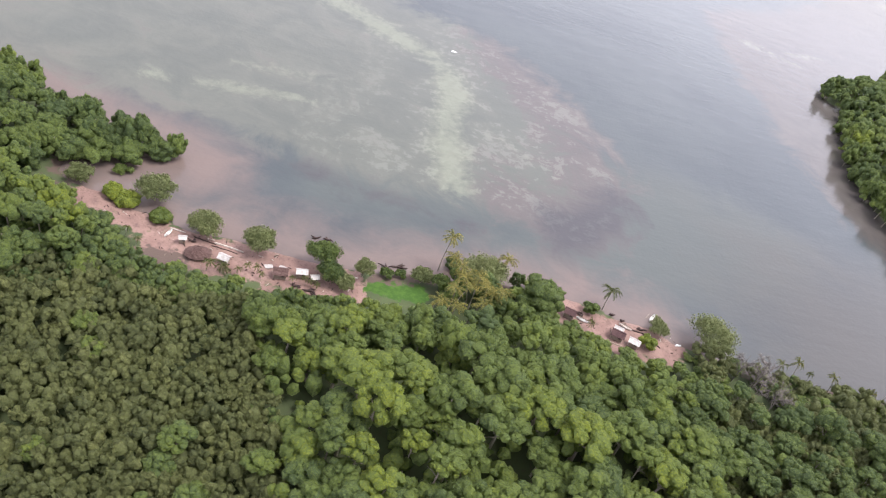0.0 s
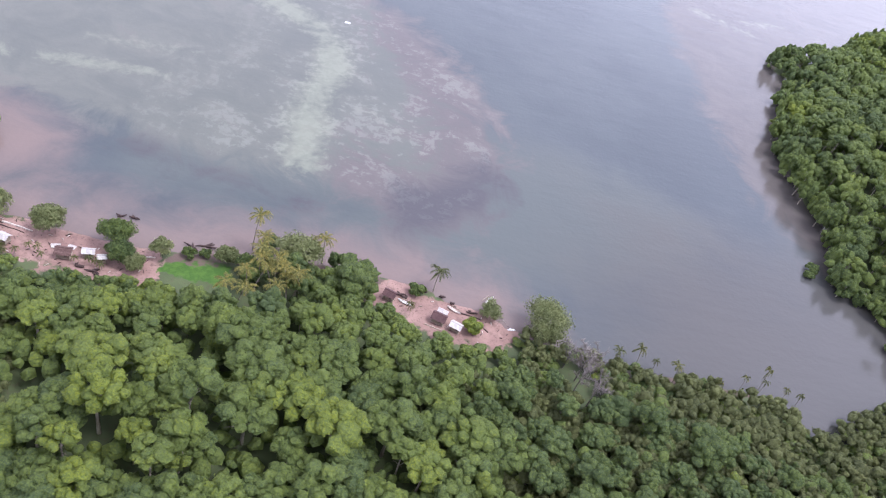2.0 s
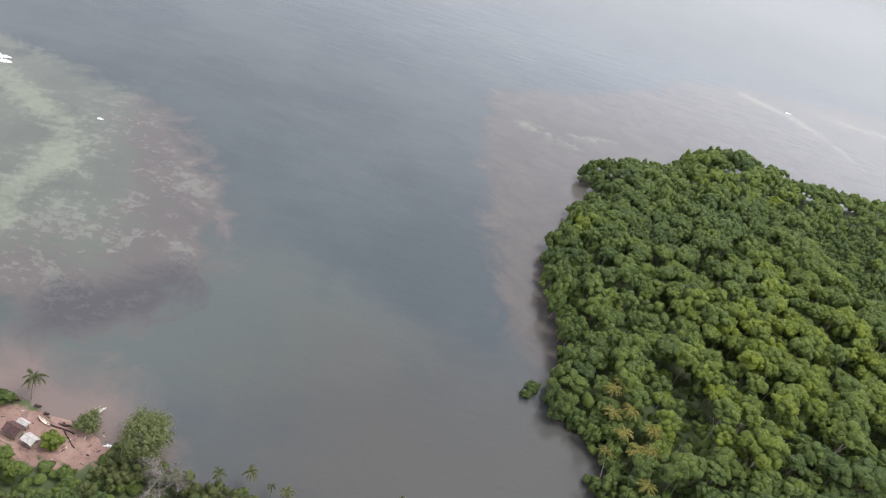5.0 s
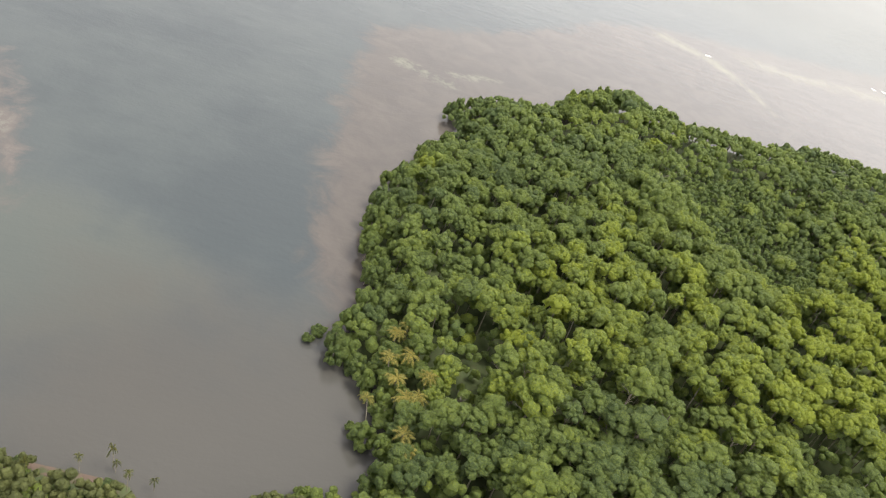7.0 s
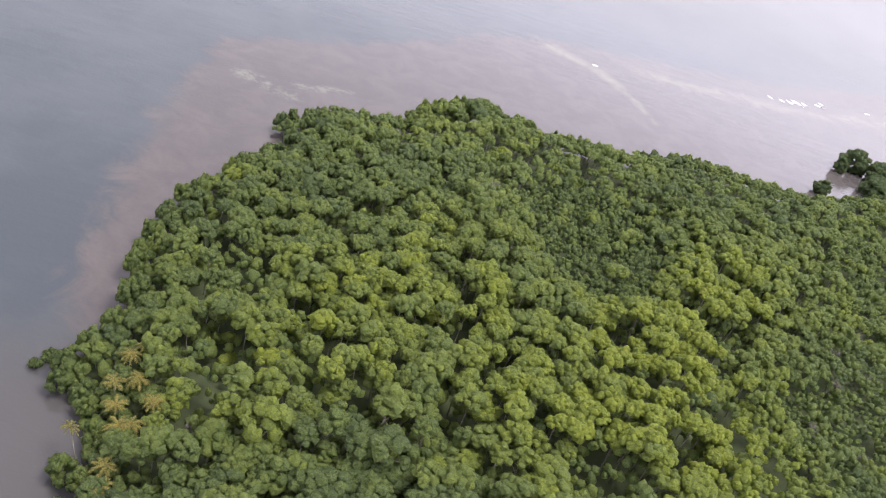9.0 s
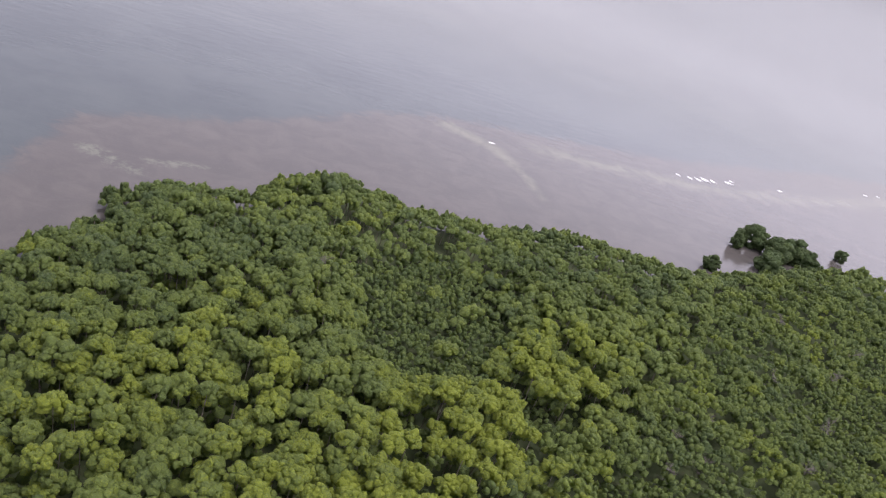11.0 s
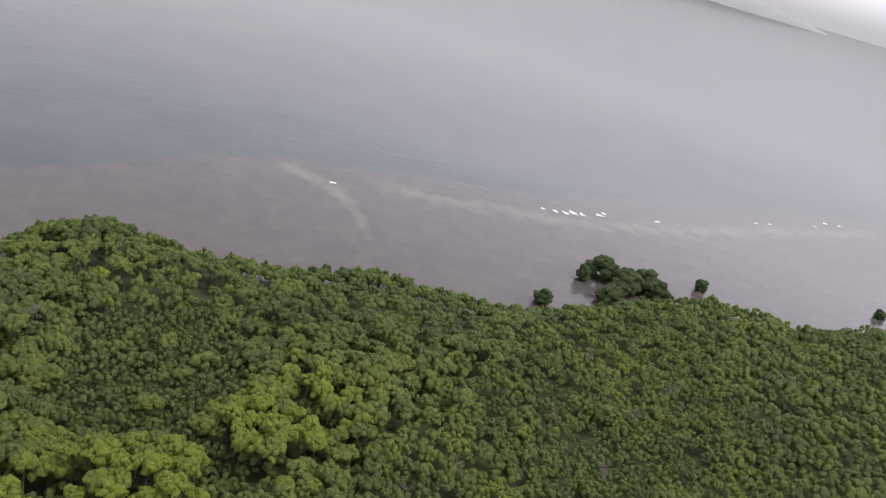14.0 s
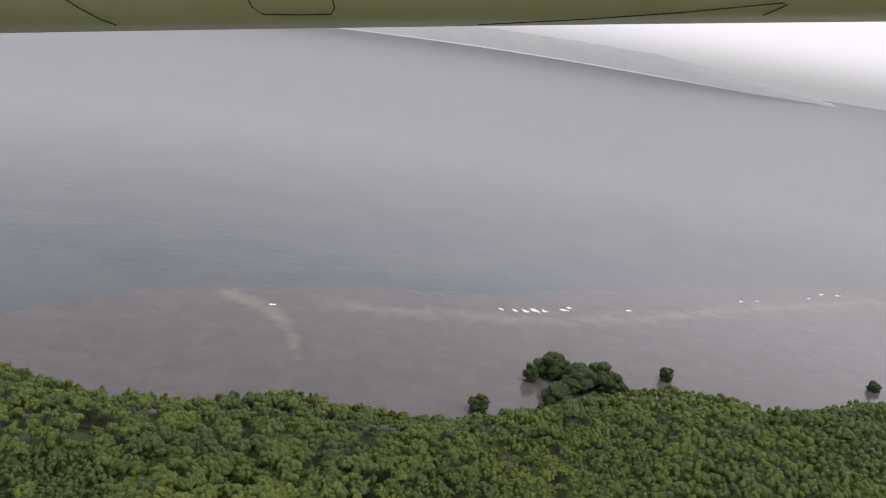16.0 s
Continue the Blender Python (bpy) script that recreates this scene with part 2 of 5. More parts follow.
COVE = [(-4300, 900), (-1500, 600), (-500, 330), (-200, 252), (-98, 225), (-66, 207), (-46, 203), (-38, 196), (-50, 189), (-66, 184), (-64, 176), (-46, 171), (-34, 167)]
BEACH = [(-19, 166), (-7, 165), (15, 165), (39, 169), (59, 173), (80, 174), (92, 171), (107, 169), (115, 164), (132, 161), (152, 158), (182, 159), (196, 157), (202, 149), (208, 150), (216, 159)]
SPIT_WEST = [(232, 166), (243, 172), (249, 181), (246, 190), (249, 198), (244, 208), (234, 215), (228, 224), (235, 233), (241, 251), (235, 268), (235, 300), (243, 335), (253, 358), (266, 381)]
SPIT_NORTH = [(257, 394), (264, 409), (281, 422), (310, 435), (322, 434), (327, 455), (344, 470), (366, 481), (410, 472), (456, 476), (502, 493), (545, 485), (576, 488), (616, 507), (692, 551)]
EAST = [(731, 568), (776, 557), (822, 563), (862, 588), (900, 595), (1000, 640), (1250, 690), (2000, 800), (4300, 900)]
shore = curve_through(COVE + BEACH + SPIT_WEST + SPIT_NORTH + EAST)
jit = np.array([[noise.noise(Vector((x * 0.11, y * 0.11, 0))), noise.noise(Vector((x * 0.11, y * 0.11, 9)))] for x, y in shore])
shore = shore + jit * 1.6
LAND = np.vstack([shore, [(4300, -4300), (-4300, -4300)]])
FLAT_EDGE = curve_through([(260, 150), (256, 200), (232, 232), (219, 262), (215, 300), (212, 350), (211, 405), (211, 465), (222, 497), (290, 545), (340, 595), (410, 660), (525, 695), (660, 742), (1035, 905), (2000, 1100), (4300, 1300)])
FLAT = np.vstack([FLAT_EDGE, [(4300, 500), (900, 400), (400, 250)]])
REEF = curve_through([(-150, 225), (-100, 300), (-60, 372), (-20, 372), (29, 362), (66, 348), (92, 317), (111, 281), (117, 245), (108, 212), (97, 197), (78, 194), (50, 207), (20, 203), (-30, 215), (-80, 222), (-150, 225)])


def signed(x, y, ring):
    """Distance to a closed ring in the plan, positive inside."""
    x, y = np.asarray(x, float).ravel(), np.asarray(y, float).ravel()
    best, odd = np.full(x.shape, 1e18), np.zeros(x.shape, bool)
    for (ax, ay), (bx, by) in zip(ring, np.roll(ring, -1, 0)):
        dx, dy = bx - ax, by - ay
        t = np.clip(((x - ax) * dx + (y - ay) * dy) / (dx * dx + dy * dy + 1e-9), 0, 1)
        best = np.minimum(best, (x - ax - t * dx) ** 2 + (y - ay - t * dy) ** 2)
        if ay != by:
            odd ^= ((ay > y) != (by > y)) & (x < dx * (y - ay) / dy + ax)
    return np.where(odd, 1, -1) * np.sqrt(best)


def strip(x, y, a, b):
    """Distance to the straight line from a to b."""
    dx, dy = b[0] - a[0], b[1] - a[1]
    t = np.clip(((x - a[0]) * dx + (y - a[1]) * dy) / (dx * dx + dy * dy), 0, 1)
    return np.hypot(x - a[0] - t * dx, y - a[1] - t * dy)


def rise(v, lo, hi):
    t = np.clip((v - lo) / (hi - lo), 0, 1)
    return t * t * (3 - 2 * t)


SANDS = [((-58, 171), (-44, 166), 4), ((-44, 166), (-31, 161), 5.0), ((-32, 158), (-22, 157.5), 7.5), ((-22, 158), (14, 157), 7.5), ((80, 167), (94, 163), 6.5), ((94, 162), (109, 162), 7.5)]
LAWN = ((25, 160), (33, 160), 4.6)


def sand_share(x, y):
    return np.max([1 - rise(strip(x, y, a, b), r * 0.8, r * 1.25) for a, b, r in SANDS], 0)


def lawn_share(x, y):
    return 1 - rise(strip(x, y, LAWN[0], LAWN[1]), LAWN[2] * 0.7, LAWN[2] * 1.3)


def ripple(x, y, s, z=0.0):
    return np.array([noise.noise(Vector((u * s, v * s, z))) for u, v in zip(np.ravel(x), np.ravel(y))])


def land_height(x, y, inner=None):
    inner = signed(x, y, LAND) if inner is None else inner
    x, y = np.ravel(np.asarray(x, float)), np.ravel(np.asarray(y, float))
    foot = np.where((x > 200) | ((x < -36) & (y > 182)), -0.45, 0.15)          # mangroves stand in the water
    return np.where(inner > 0, foot + (1.45 - foot) * rise(inner, 0, 22), foot - 0.15 * (inner <= -1) - 3 * rise(-inner, 0, 14))


def graded(lo, hi, step, reach):
    """Even steps from lo to hi, growing steps out to the reach."""
    mid = list(np.arange(lo, hi + 0.01, step))
    left, right, s = [lo], [hi], step
    while left[-1] > -reach or right[-1] < reach:
        s *= 1.22
        left.append(max(left[-1] - s, -reach))
        right.append(min(right[-1] + s, reach))
    return np.unique(np.round([*left, *mid, *right], 3))


CENTRE, REACH = (420.0, 300.0), 3915.0


def sheet(step, core):
    """A square grid, fine in the middle, whose rim is drawn out to a circle."""
    gx = graded(core[0], core[1], step, REACH) + 0
    gy = graded(core[2], core[3], step, REACH) + 0
    u, v = [g.ravel() for g in np.meshgrid(gx, gy)]
    m, r = np.maximum(abs(u), abs(v)), np.hypot(u, v) + 1e-9
    w = rise(m, 1300, REACH - 100)
    k = 1 + w * (m / r - 1)
    n, h = len(gx), len(gy)
    i = (np.arange(h - 1)[:, None] * n + np.arange(n - 1)).ravel()
    return u * k + CENTRE[0], v * k + CENTRE[1], np.stack([i, i + 1, i + n + 1, i + n], 1)


def raw_mesh(name, verts, faces, mats, attrs=None, index=None, smooth=False):
    """A mesh from arrays; faces all with the same count of corners."""
    me = bpy.data.meshes.new(name)
    verts, faces = np.asarray(verts, np.float32), np.asarray(faces, np.int32)
    k = faces.shape[1]
    me.vertices.add(len(verts))
    me.vertices.foreach_set("co", verts.ravel())
    me.loops.add(faces.size)
    me.loops.foreach_set("vertex_index", faces.ravel())
    me.polygons.add(len(faces))
    me.polygons.foreach_set("loop_start", np.arange(0, faces.size, k, dtype=np.int32))
    if index is not None:
        me.polygons.foreach_set("material_index", np.asarray(index, np.int32))
    me.polygons.foreach_set("use_smooth", np.full(len(faces), smooth))
    for mat in mats:
        me.materials.append(mat)
    for key, v in (attrs or {}).items():
        me.attributes.new(key, "FLOAT", "POINT").data.foreach_set("value", np.asarray(v, np.float32))
    me.update()
    return me


def far_rise(x, y):
    """The sea draws up towards the far coast."""
    return 222.0 * np.clip((np.hypot(x - CENTRE[0], y - CENTRE[1]) - 1500) / 3000, 0, 0.87) ** 2


gx, gy, gf = sheet(4.5, (-560, 560, -240, 300))
inner = signed(gx, gy, LAND)
gz = land_height(gx, gy, inner) + 0.12 * ripple(gx, gy, 0.15) * (inner > 3)
gz = np.where((inner > 0) & (gy < 800), gz, gz + far_rise(gx, gy) - 25.0 * rise(np.hypot(gx - CENTRE[0], gy - CENTRE[1]), 1500, 2600))
sand = sand_share(gx, gy) * (inner > -6)
mud = (1 - rise(abs(inner - 1.0), 1.5, 4)) * (sand < 0.5) * 0.8 + (1 - rise(strip(gx, gy, (-34, 153), (-28, 151)), 2, 6))
ground = tagged(new("ground", raw_mesh("ground", np.stack([gx, gy, gz], 1), gf, [EARTH],
                                       dict(sand=sand, grass=lawn_share(gx, gy), mud=mud), smooth=True)),
                "dark forest floor with strips of pinkish sand along the shore", "ground", kind="structure")

wx, wy, wf = sheet(4.5, (-620, 620, -150, 560))
off = -signed(wx, wy, LAND)
flat = signed(wx, wy, FLAT)
reef = signed(wx, wy, REEF)
BANK = curve_through([(-55, 352), (-16, 342), (8, 330), (30, 316), (42, 298), (46, 275), (43, 250), (46, 218)])
bank = np.min([strip(wx, wy, p, q) for p, q in zip(BANK, BANK[1:])], 0)
plume = np.min([strip(wx, wy, (428, 648), (463, 626)), strip(wx, wy, (463, 626), (486, 584)), strip(wx, wy, (486, 584), (494, 552))], 0)
shoal = np.min([strip(wx, wy, (232, 452), (262, 440)), strip(wx, wy, (262, 455), (300, 470)) + 2, strip(wx, wy, (-62, 240), (-8, 250)) + 2, strip(wx, wy, (-40, 262), (0, 268)) + 4, strip(wx, wy, (60, 262), (85, 240)) + 5], 0)
SHELF = [(500, 650), (640, 672), (750, 714), (880, 786), (1040, 868)]
water = tagged(new("water", raw_mesh("water", np.stack([wx, wy, far_rise(wx, wy)], 1), wf, [WATER], dict(
    flat=np.clip(flat / 14, -2, 2), reef=np.clip(reef / 16, -2, 2), rags=rise(wx + 0.3 * (300 - wy), -20, 60),
    rim=rise(-reef, -60, -10) * rise(wx, 30, 75),
    weed=np.maximum(1 - strip(wx, wy, (84, 206), (106, 232)) / 22, 0.6 - strip(wx, wy, (-5, 208), (48, 198)) / 26),
    inlet=rise(-wy, -290, -185) * rise(wx, 95, 190),
    bank=np.clip(np.maximum(1.15 - bank / 9, 0.7 - shoal / 9), -1, 1.2),
    plume=np.clip(np.maximum(np.interp(wy, [552, 600, 648], [0.55, 0.85, 0.8]) - plume / np.interp(wy, [552, 600, 648], [13, 9, 20]), 0.58 - np.min([strip(wx, wy, p, q) for p, q in zip(SHELF, SHELF[1:])], 0) / 34), -1, 1),
    beach=np.clip(1 - off / 30, -1, 1) - 1.4 * rise(wx, 108, 170),
    green=rise(-strip(wx, wy, (20, 215), (160, 225)), -60, -5) * 1.0), smooth=True)),
    "hazy grey sea with brown shallows and pale reef banks", "water", kind="structure")


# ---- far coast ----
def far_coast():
    """A long low wooded coast on the horizon, the haze of distance painted into its woods."""
    m = Nodes("hazed_woods", 1.0)
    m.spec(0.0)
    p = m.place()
    # pale grey instead of leaf green: the haze is in the base colour
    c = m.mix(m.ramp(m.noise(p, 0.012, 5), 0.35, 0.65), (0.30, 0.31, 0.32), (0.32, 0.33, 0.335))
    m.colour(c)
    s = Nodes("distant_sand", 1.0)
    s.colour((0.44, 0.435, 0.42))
    home = tagged(new("far_coast"), "long low wooded coast, painted pale grey for haze", "coast", kind="structure")
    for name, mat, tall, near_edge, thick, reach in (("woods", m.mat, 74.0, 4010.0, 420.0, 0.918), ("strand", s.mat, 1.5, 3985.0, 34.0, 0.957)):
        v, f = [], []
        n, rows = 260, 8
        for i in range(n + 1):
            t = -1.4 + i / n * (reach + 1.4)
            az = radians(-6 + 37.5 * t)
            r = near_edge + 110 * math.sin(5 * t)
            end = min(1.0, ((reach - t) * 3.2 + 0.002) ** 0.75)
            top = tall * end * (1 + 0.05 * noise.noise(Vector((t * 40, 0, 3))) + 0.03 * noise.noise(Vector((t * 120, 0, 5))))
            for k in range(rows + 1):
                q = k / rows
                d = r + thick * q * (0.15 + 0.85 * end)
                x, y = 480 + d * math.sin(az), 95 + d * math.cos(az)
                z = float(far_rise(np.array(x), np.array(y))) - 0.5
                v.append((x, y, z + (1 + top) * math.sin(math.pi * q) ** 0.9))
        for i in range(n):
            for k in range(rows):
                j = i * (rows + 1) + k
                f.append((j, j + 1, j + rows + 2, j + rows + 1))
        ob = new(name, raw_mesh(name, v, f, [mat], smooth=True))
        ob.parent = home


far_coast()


def glowing_mist_backdrop():
    """A glowing wall painted as pale mist, which closes the view over the sea, far beyond the coast."""
    # black surface with emission only: its glow takes the place of haze
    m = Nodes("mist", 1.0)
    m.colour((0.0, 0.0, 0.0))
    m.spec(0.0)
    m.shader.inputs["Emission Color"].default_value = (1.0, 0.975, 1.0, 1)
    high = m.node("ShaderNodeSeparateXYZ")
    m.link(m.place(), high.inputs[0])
    # the glow grows with height, so the painted haze pales upwards
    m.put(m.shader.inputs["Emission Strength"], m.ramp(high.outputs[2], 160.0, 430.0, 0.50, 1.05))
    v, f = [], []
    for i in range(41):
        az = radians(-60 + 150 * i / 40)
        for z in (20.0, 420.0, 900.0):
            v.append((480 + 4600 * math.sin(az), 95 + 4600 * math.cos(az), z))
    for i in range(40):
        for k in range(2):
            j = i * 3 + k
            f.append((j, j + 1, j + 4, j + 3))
    tagged(new("backdrop", raw_mesh("backdrop", v, f, [m.mat], smooth=True)), "glowing backdrop painted as pale grey mist over the far sea", "mist", kind="structure")


glowing_mist_backdrop()


# ---- plants ----
rng = np.random.default_rng(7)


def ico(level):
    bm = bmesh.new()
    bmesh.ops.create_icosphere(bm, subdivisions=level, radius=1)
    v = np.array([p.co[:] for p in bm.verts])
    f = np.array([[p.index for p in q.verts] for q in bm.faces])
    bm.free()
    f = f[v[f].mean(1)[:, 2] > -0.5]
    return v, f


ICO = {k: ico(k) for k in (1, 2)}


def join(pieces):
    """Several (verts, tris) as one."""
    out_v, out_f, n = [], [], 0
    for v, f in pieces:
        out_v.append(v)
        out_f.append(f + n)
        n += len(v)
    return np.vstack(out_v), np.vstack(out_f)


def leaf_tufts(r, centre, radius, count, size, squash=0.78, low=-0.35, near=0.92, far=1.08, loose=0.30):
    """Small kinked leaf tufts standing off a lobe of the crown."""
    n = r.normal(size=(count * 2, 3))
    n /= np.linalg.norm(n, axis=1)[:, None]
    n = n[n[:, 2] > low][:count]
    c = centre + n * (radius * r.uniform(near, far, (len(n), 1))) * np.array((1, 1, squash))
    tilt = n + r.normal(size=n.shape) * loose
    tilt /= np.linalg.norm(tilt, axis=1)[:, None]
    a = np.cross(tilt, r.normal(size=n.shape))
    a /= np.linalg.norm(a, axis=1)[:, None]
    b = np.cross(tilt, a)
    s = size * r.uniform(0.6, 1.35, (len(n), 1))
    v = np.stack([c - a * s * r.uniform(0.7, 1.1, s.shape), c - b * s * r.uniform(0.5, 0.9, s.shape) + tilt * s * 0.25,
                  c + a * s * r.uniform(0.7, 1.1, s.shape), c + b * s * r.uniform(0.5, 0.9, s.shape) - tilt * s * 0.25], 1).reshape(-1, 3)
    i = np.arange(len(n))[:, None] * 4
    return v, np.vstack([i + (0, 1, 2), i + (0, 2, 3)])


def dome(rings, polars):
    """A lobe's cap on the unit sphere: rings of corners from the top down, closed with triangles."""
    v, f = [(0.0, 0.0, 1.0)], []
    start, last, count = 0, 0, 1
    for n, q in zip(rings, polars):
        first = len(v)
        v += [(math.sin(q) * math.cos(6.28319 * (k + 0.5 * (n % 3)) / n), math.sin(q) * math.sin(6.28319 * (k + 0.5 * (n % 3)) / n), math.cos(q)) for k in range(n)]
        if count == 1:
            f += [(0, first + k, first + (k + 1) % n) for k in range(n)]
        else:
            i = j = 0
            while i < count or j < n:
                p, q0, q1 = last + i % count, first + j % n, first + (j + 1) % n
                if j < n and (i >= count or (j + 1) / n <= (i + 1) / count):
                    f.append((p, q0, q1))
                    j += 1
                else:
                    f.append((p, q0, last + (i + 1) % count))
                    i += 1
        last, count = first, n
    return np.array(v), np.array(f)


DOME = {0: dome((5, 8, 7), (0.6, 1.25, 1.9)), 1: dome((6, 10, 11, 7), (0.5, 1.0, 1.5, 2.1)), 2: dome((8, 13, 16, 15, 9), (0.38, 0.78, 1.2, 1.62, 2.2))}


def crown(seed, wide, tall, lobes, tufts, size, level=1, spread=0.70, sparse=0.0, droop=0.92, puff=1.0):
    """A crown of leafy lobes on a dome: wide is its radius, tall its depth, its foot at z 0."""
    r = np.random.default_rng(seed)
    pieces, centres, radii = [], [], []
    turn = r.uniform(0, 6.28)
    stretch = r.uniform(0.82, 1.18)
    for i in range(lobes):
        u = (i + 0.5) / lobes
        polar = math.acos(1 - droop * u)
        az = turn + i * 2.39996 + r.uniform(-0.35, 0.35)
        k = spread * (r.uniform(0.7, 1.45) if sparse else r.uniform(0.78, 1.22))
        centres.append(np.array((wide * k * math.sin(polar) * math.cos(az) * stretch, wide * k * math.sin(polar) * math.sin(az) / stretch,
                                 tall * (0.46 + 0.36 * math.cos(polar) * r.uniform(0.75, 1.2)) + (0 if sparse else tall * r.uniform(-0.09, 0.09)))))
        radii.append(wide * (r.uniform(0.33, 0.50) if sparse else r.uniform(0.25, 0.42) * puff * (9 / max(lobes, 9)) ** 0.25))
    for c, q in zip(centres, radii):
        if sparse:
            v, f = ICO[level]
            pieces.append((c + v * (1 + 0.10 * r.normal(size=(len(v), 1))) * q * 0.42 * np.array((1, 1, 0.68)), f))
            tv, tf = leaf_tufts(r, c, q, tufts, size, 0.68, -0.6, 0.5, 1.35)
            pieces.append((tv, tf))
            continue
        v, f = DOME[level]
        w, lean = r.uniform(0, 6.28), r.normal(0, 0.16, 2)
        x, y = v[:, 0] * math.cos(w) - v[:, 1] * math.sin(w), v[:, 0] * math.sin(w) + v[:, 1] * math.cos(w)
        out = np.stack([x + lean[0] * v[:, 2], y + lean[1] * v[:, 2], v[:, 2] * r.uniform(0.62, 0.85)], 1)
        pieces.append((c + out * q * np.clip(1 + 0.19 * r.normal(size=(len(v), 1)), 0.6, 1.45), f))
        if tufts:
            pieces.append(leaf_tufts(r, c, q, tufts, size, 0.74, 0.0, 0.98, 1.16, 0.6))
    return join(pieces)


def limb(points, radii, sides=6):
    """A tapered tube along points, as tris."""
    p, v = [Vector(q) for q in points], []
    for i, q in enumerate(p):
        d = (p[min(i + 1, len(p) - 1)] - p[max(i - 1, 0)]).normalized()
        s = d.orthogonal().normalized()
        t = d.cross(s)
        for k in range(sides):
            w = 2 * math.pi * k / sides
            v.append((q + (s * math.cos(w) + t * math.sin(w)) * radii[i])[:])
    f = []
    for i in range(len(p) - 1):
        for k in range(sides):
            a0, b0 = i * sides + k, i * sides + (k + 1) % sides
            f += [(a0, b0, b0 + sides), (a0, b0 + sides, a0 + sides)]
    top = (len(p) - 1) * sides
    f += [(top, top + k, top + k + 1) for k in range(1, sides - 1)]
    return np.array(v), np.array(f)


def trunk_with_limbs(seed, tall, wide, thick, limbs=5, sides=6):
    r = np.random.default_rng(seed)
    sway = r.uniform(-0.4, 0.4, (2,))
    pieces = [limb([(0, 0, -0.6), (sway[0] * 0.4, sway[1] * 0.4, tall * 0.45), (sway[0], sway[1], tall)], [thick * 1.35, thick, thick * 0.6], sides)]
    for i in range(limbs):
        az = i * 6.283 / limbs + r.uniform(-0.4, 0.4)
        z0 = tall * r.uniform(0.62, 0.95)
        out = wide * r.uniform(0.45, 0.7)
        up = wide * r.uniform(0.35, 0.75)
        c, s = math.cos(az), math.sin(az)
        pieces.append(limb([(sway[0] * 0.7, sway[1] * 0.7, z0), (out * 0.5 * c, out * 0.5 * s, z0 + up * 0.65), (out * c, out * s, z0 + up)],
                           [thick * 0.5, thick * 0.34, thick * 0.15], 5))
    return join(pieces)


def zone_height(x, y, inner):
    """How tall the wood stands over the plan."""
    def blob(cx, cy, r, h):
        return h * np.exp(-((x - cx) ** 2 + (y - cy) ** 2) / (2 * r * r))
    h = 12 + blob(335, 225, 75, 8.5) + blob(430, 320, 80, 7) + blob(540, 410, 60, 4) + blob(700, 470, 70, 5) - blob(620, 355, 55, 4.5)
    h = h - blob(-32, 108, 34, 6) + blob(25, 106, 13, 7) + blob(60, 112, 15, 4) - blob(120, 120, 30, 2.5) - blob(505, 270, 32, 5)
    h = h + blob(350, 458, 20, 6) + blob(285, 415, 16, 3) - blob(198, 152, 30, 7) - blob(254, 209, 12, 6) + blob(95, 108, 12, 5)
    low = np.min([strip(x, y, a, b) - r for a, b, r in SANDS[1:]], 0)
    foot = np.where(x > 560, 0.5, 0.66)
    return h * (foot + (1 - foot) * rise(inner, 0, 28)) * (0.36 + 0.64 * rise(low, 1, 19))


def zone_tone(x, y):
    """0 dark green, 1 yellow green."""
    def blob(cx, cy, r, h):
        return h * np.exp(-((x - cx) ** 2 + (y - cy) ** 2) / (2 * r * r))
    t = 0.45 + blob(300, 244, 26, 0.22) + blob(364, 246, 30, 0.26) + blob(420, 262, 34, 0.32) + blob(347, 292, 26, 0.24) + blob(420, 290, 17, 0.42) + blob(452, 340, 13, 0.3) + blob(460, 318, 10, 0.25) + blob(425, 232, 22, 0.34)
    t = t + blob(458, 334, 24, 0.34) + blob(519, 352, 24, 0.24) + blob(600, 420, 40, 0.08) - blob(260, 330, 50, 0.06) - blob(480, 440, 40, 0.1) - blob(405, 372, 26, 0.16)
    t = t + blob(40, 108, 20, 0.12) + blob(95, 108, 14, 0.1) - blob(150, 112, 30, 0.24) - blob(195, 145, 36, 0.18) + blob(58, 112, 15, 0.16) + blob(24, 106, 12, 0.12) - blob(300, 380, 40, 0.06) + blob(85, 146, 14, 0.16) - blob(60, 140, 40, 0.05) + blob(293, 215, 20, 0.2) + blob(430, 400, 60, 0.12) - blob(600, 430, 50, 0.08) + blob(250, 320, 40, 0.06)
    return t + 0.2 * ripple(x, y, 0.012, 8.0) + 0.32 * ripple(x, y, 0.028, 4.0) + 0.14 * ripple(x, y, 0.09, 6.0)


def scatter(x0, x1, y0, y1, gap, seed):
    """Even but irregular places: a shaken triangular grid."""
    r = np.random.default_rng(seed)
    h = gap * 0.88
    xs, ys = np.meshgrid(np.arange(x0, x1, gap), np.arange(y0, y1, h))
    xs = xs + (np.arange(xs.shape[0])[:, None] % 2) * gap / 2
    return (xs + r.uniform(-0.3, 0.3, xs.shape) * gap).ravel(), (ys + r.uniform(-0.3, 0.3, ys.shape) * gap).ravel()


def seen_floor(x):
    """The near edge of the wood that the flight looks down on."""
    return np.interp(x, [-80, -38, 39, 100, 165, 210, 260, 360, 475, 560, 800, 1100], [62, 60, 74, 84, 97, 113, 138, 170, 226, 256, 295, 375])


def clear_of(x, y, inner, edge):
    ok = (inner > edge) & (sand_share(x, y) < 0.1) & (lawn_share(x, y) < 0.08)
    for cx, cy, r in BARE:
        ok &= np.hypot(x - cx, y - cy) > r + 1.5
    return ok


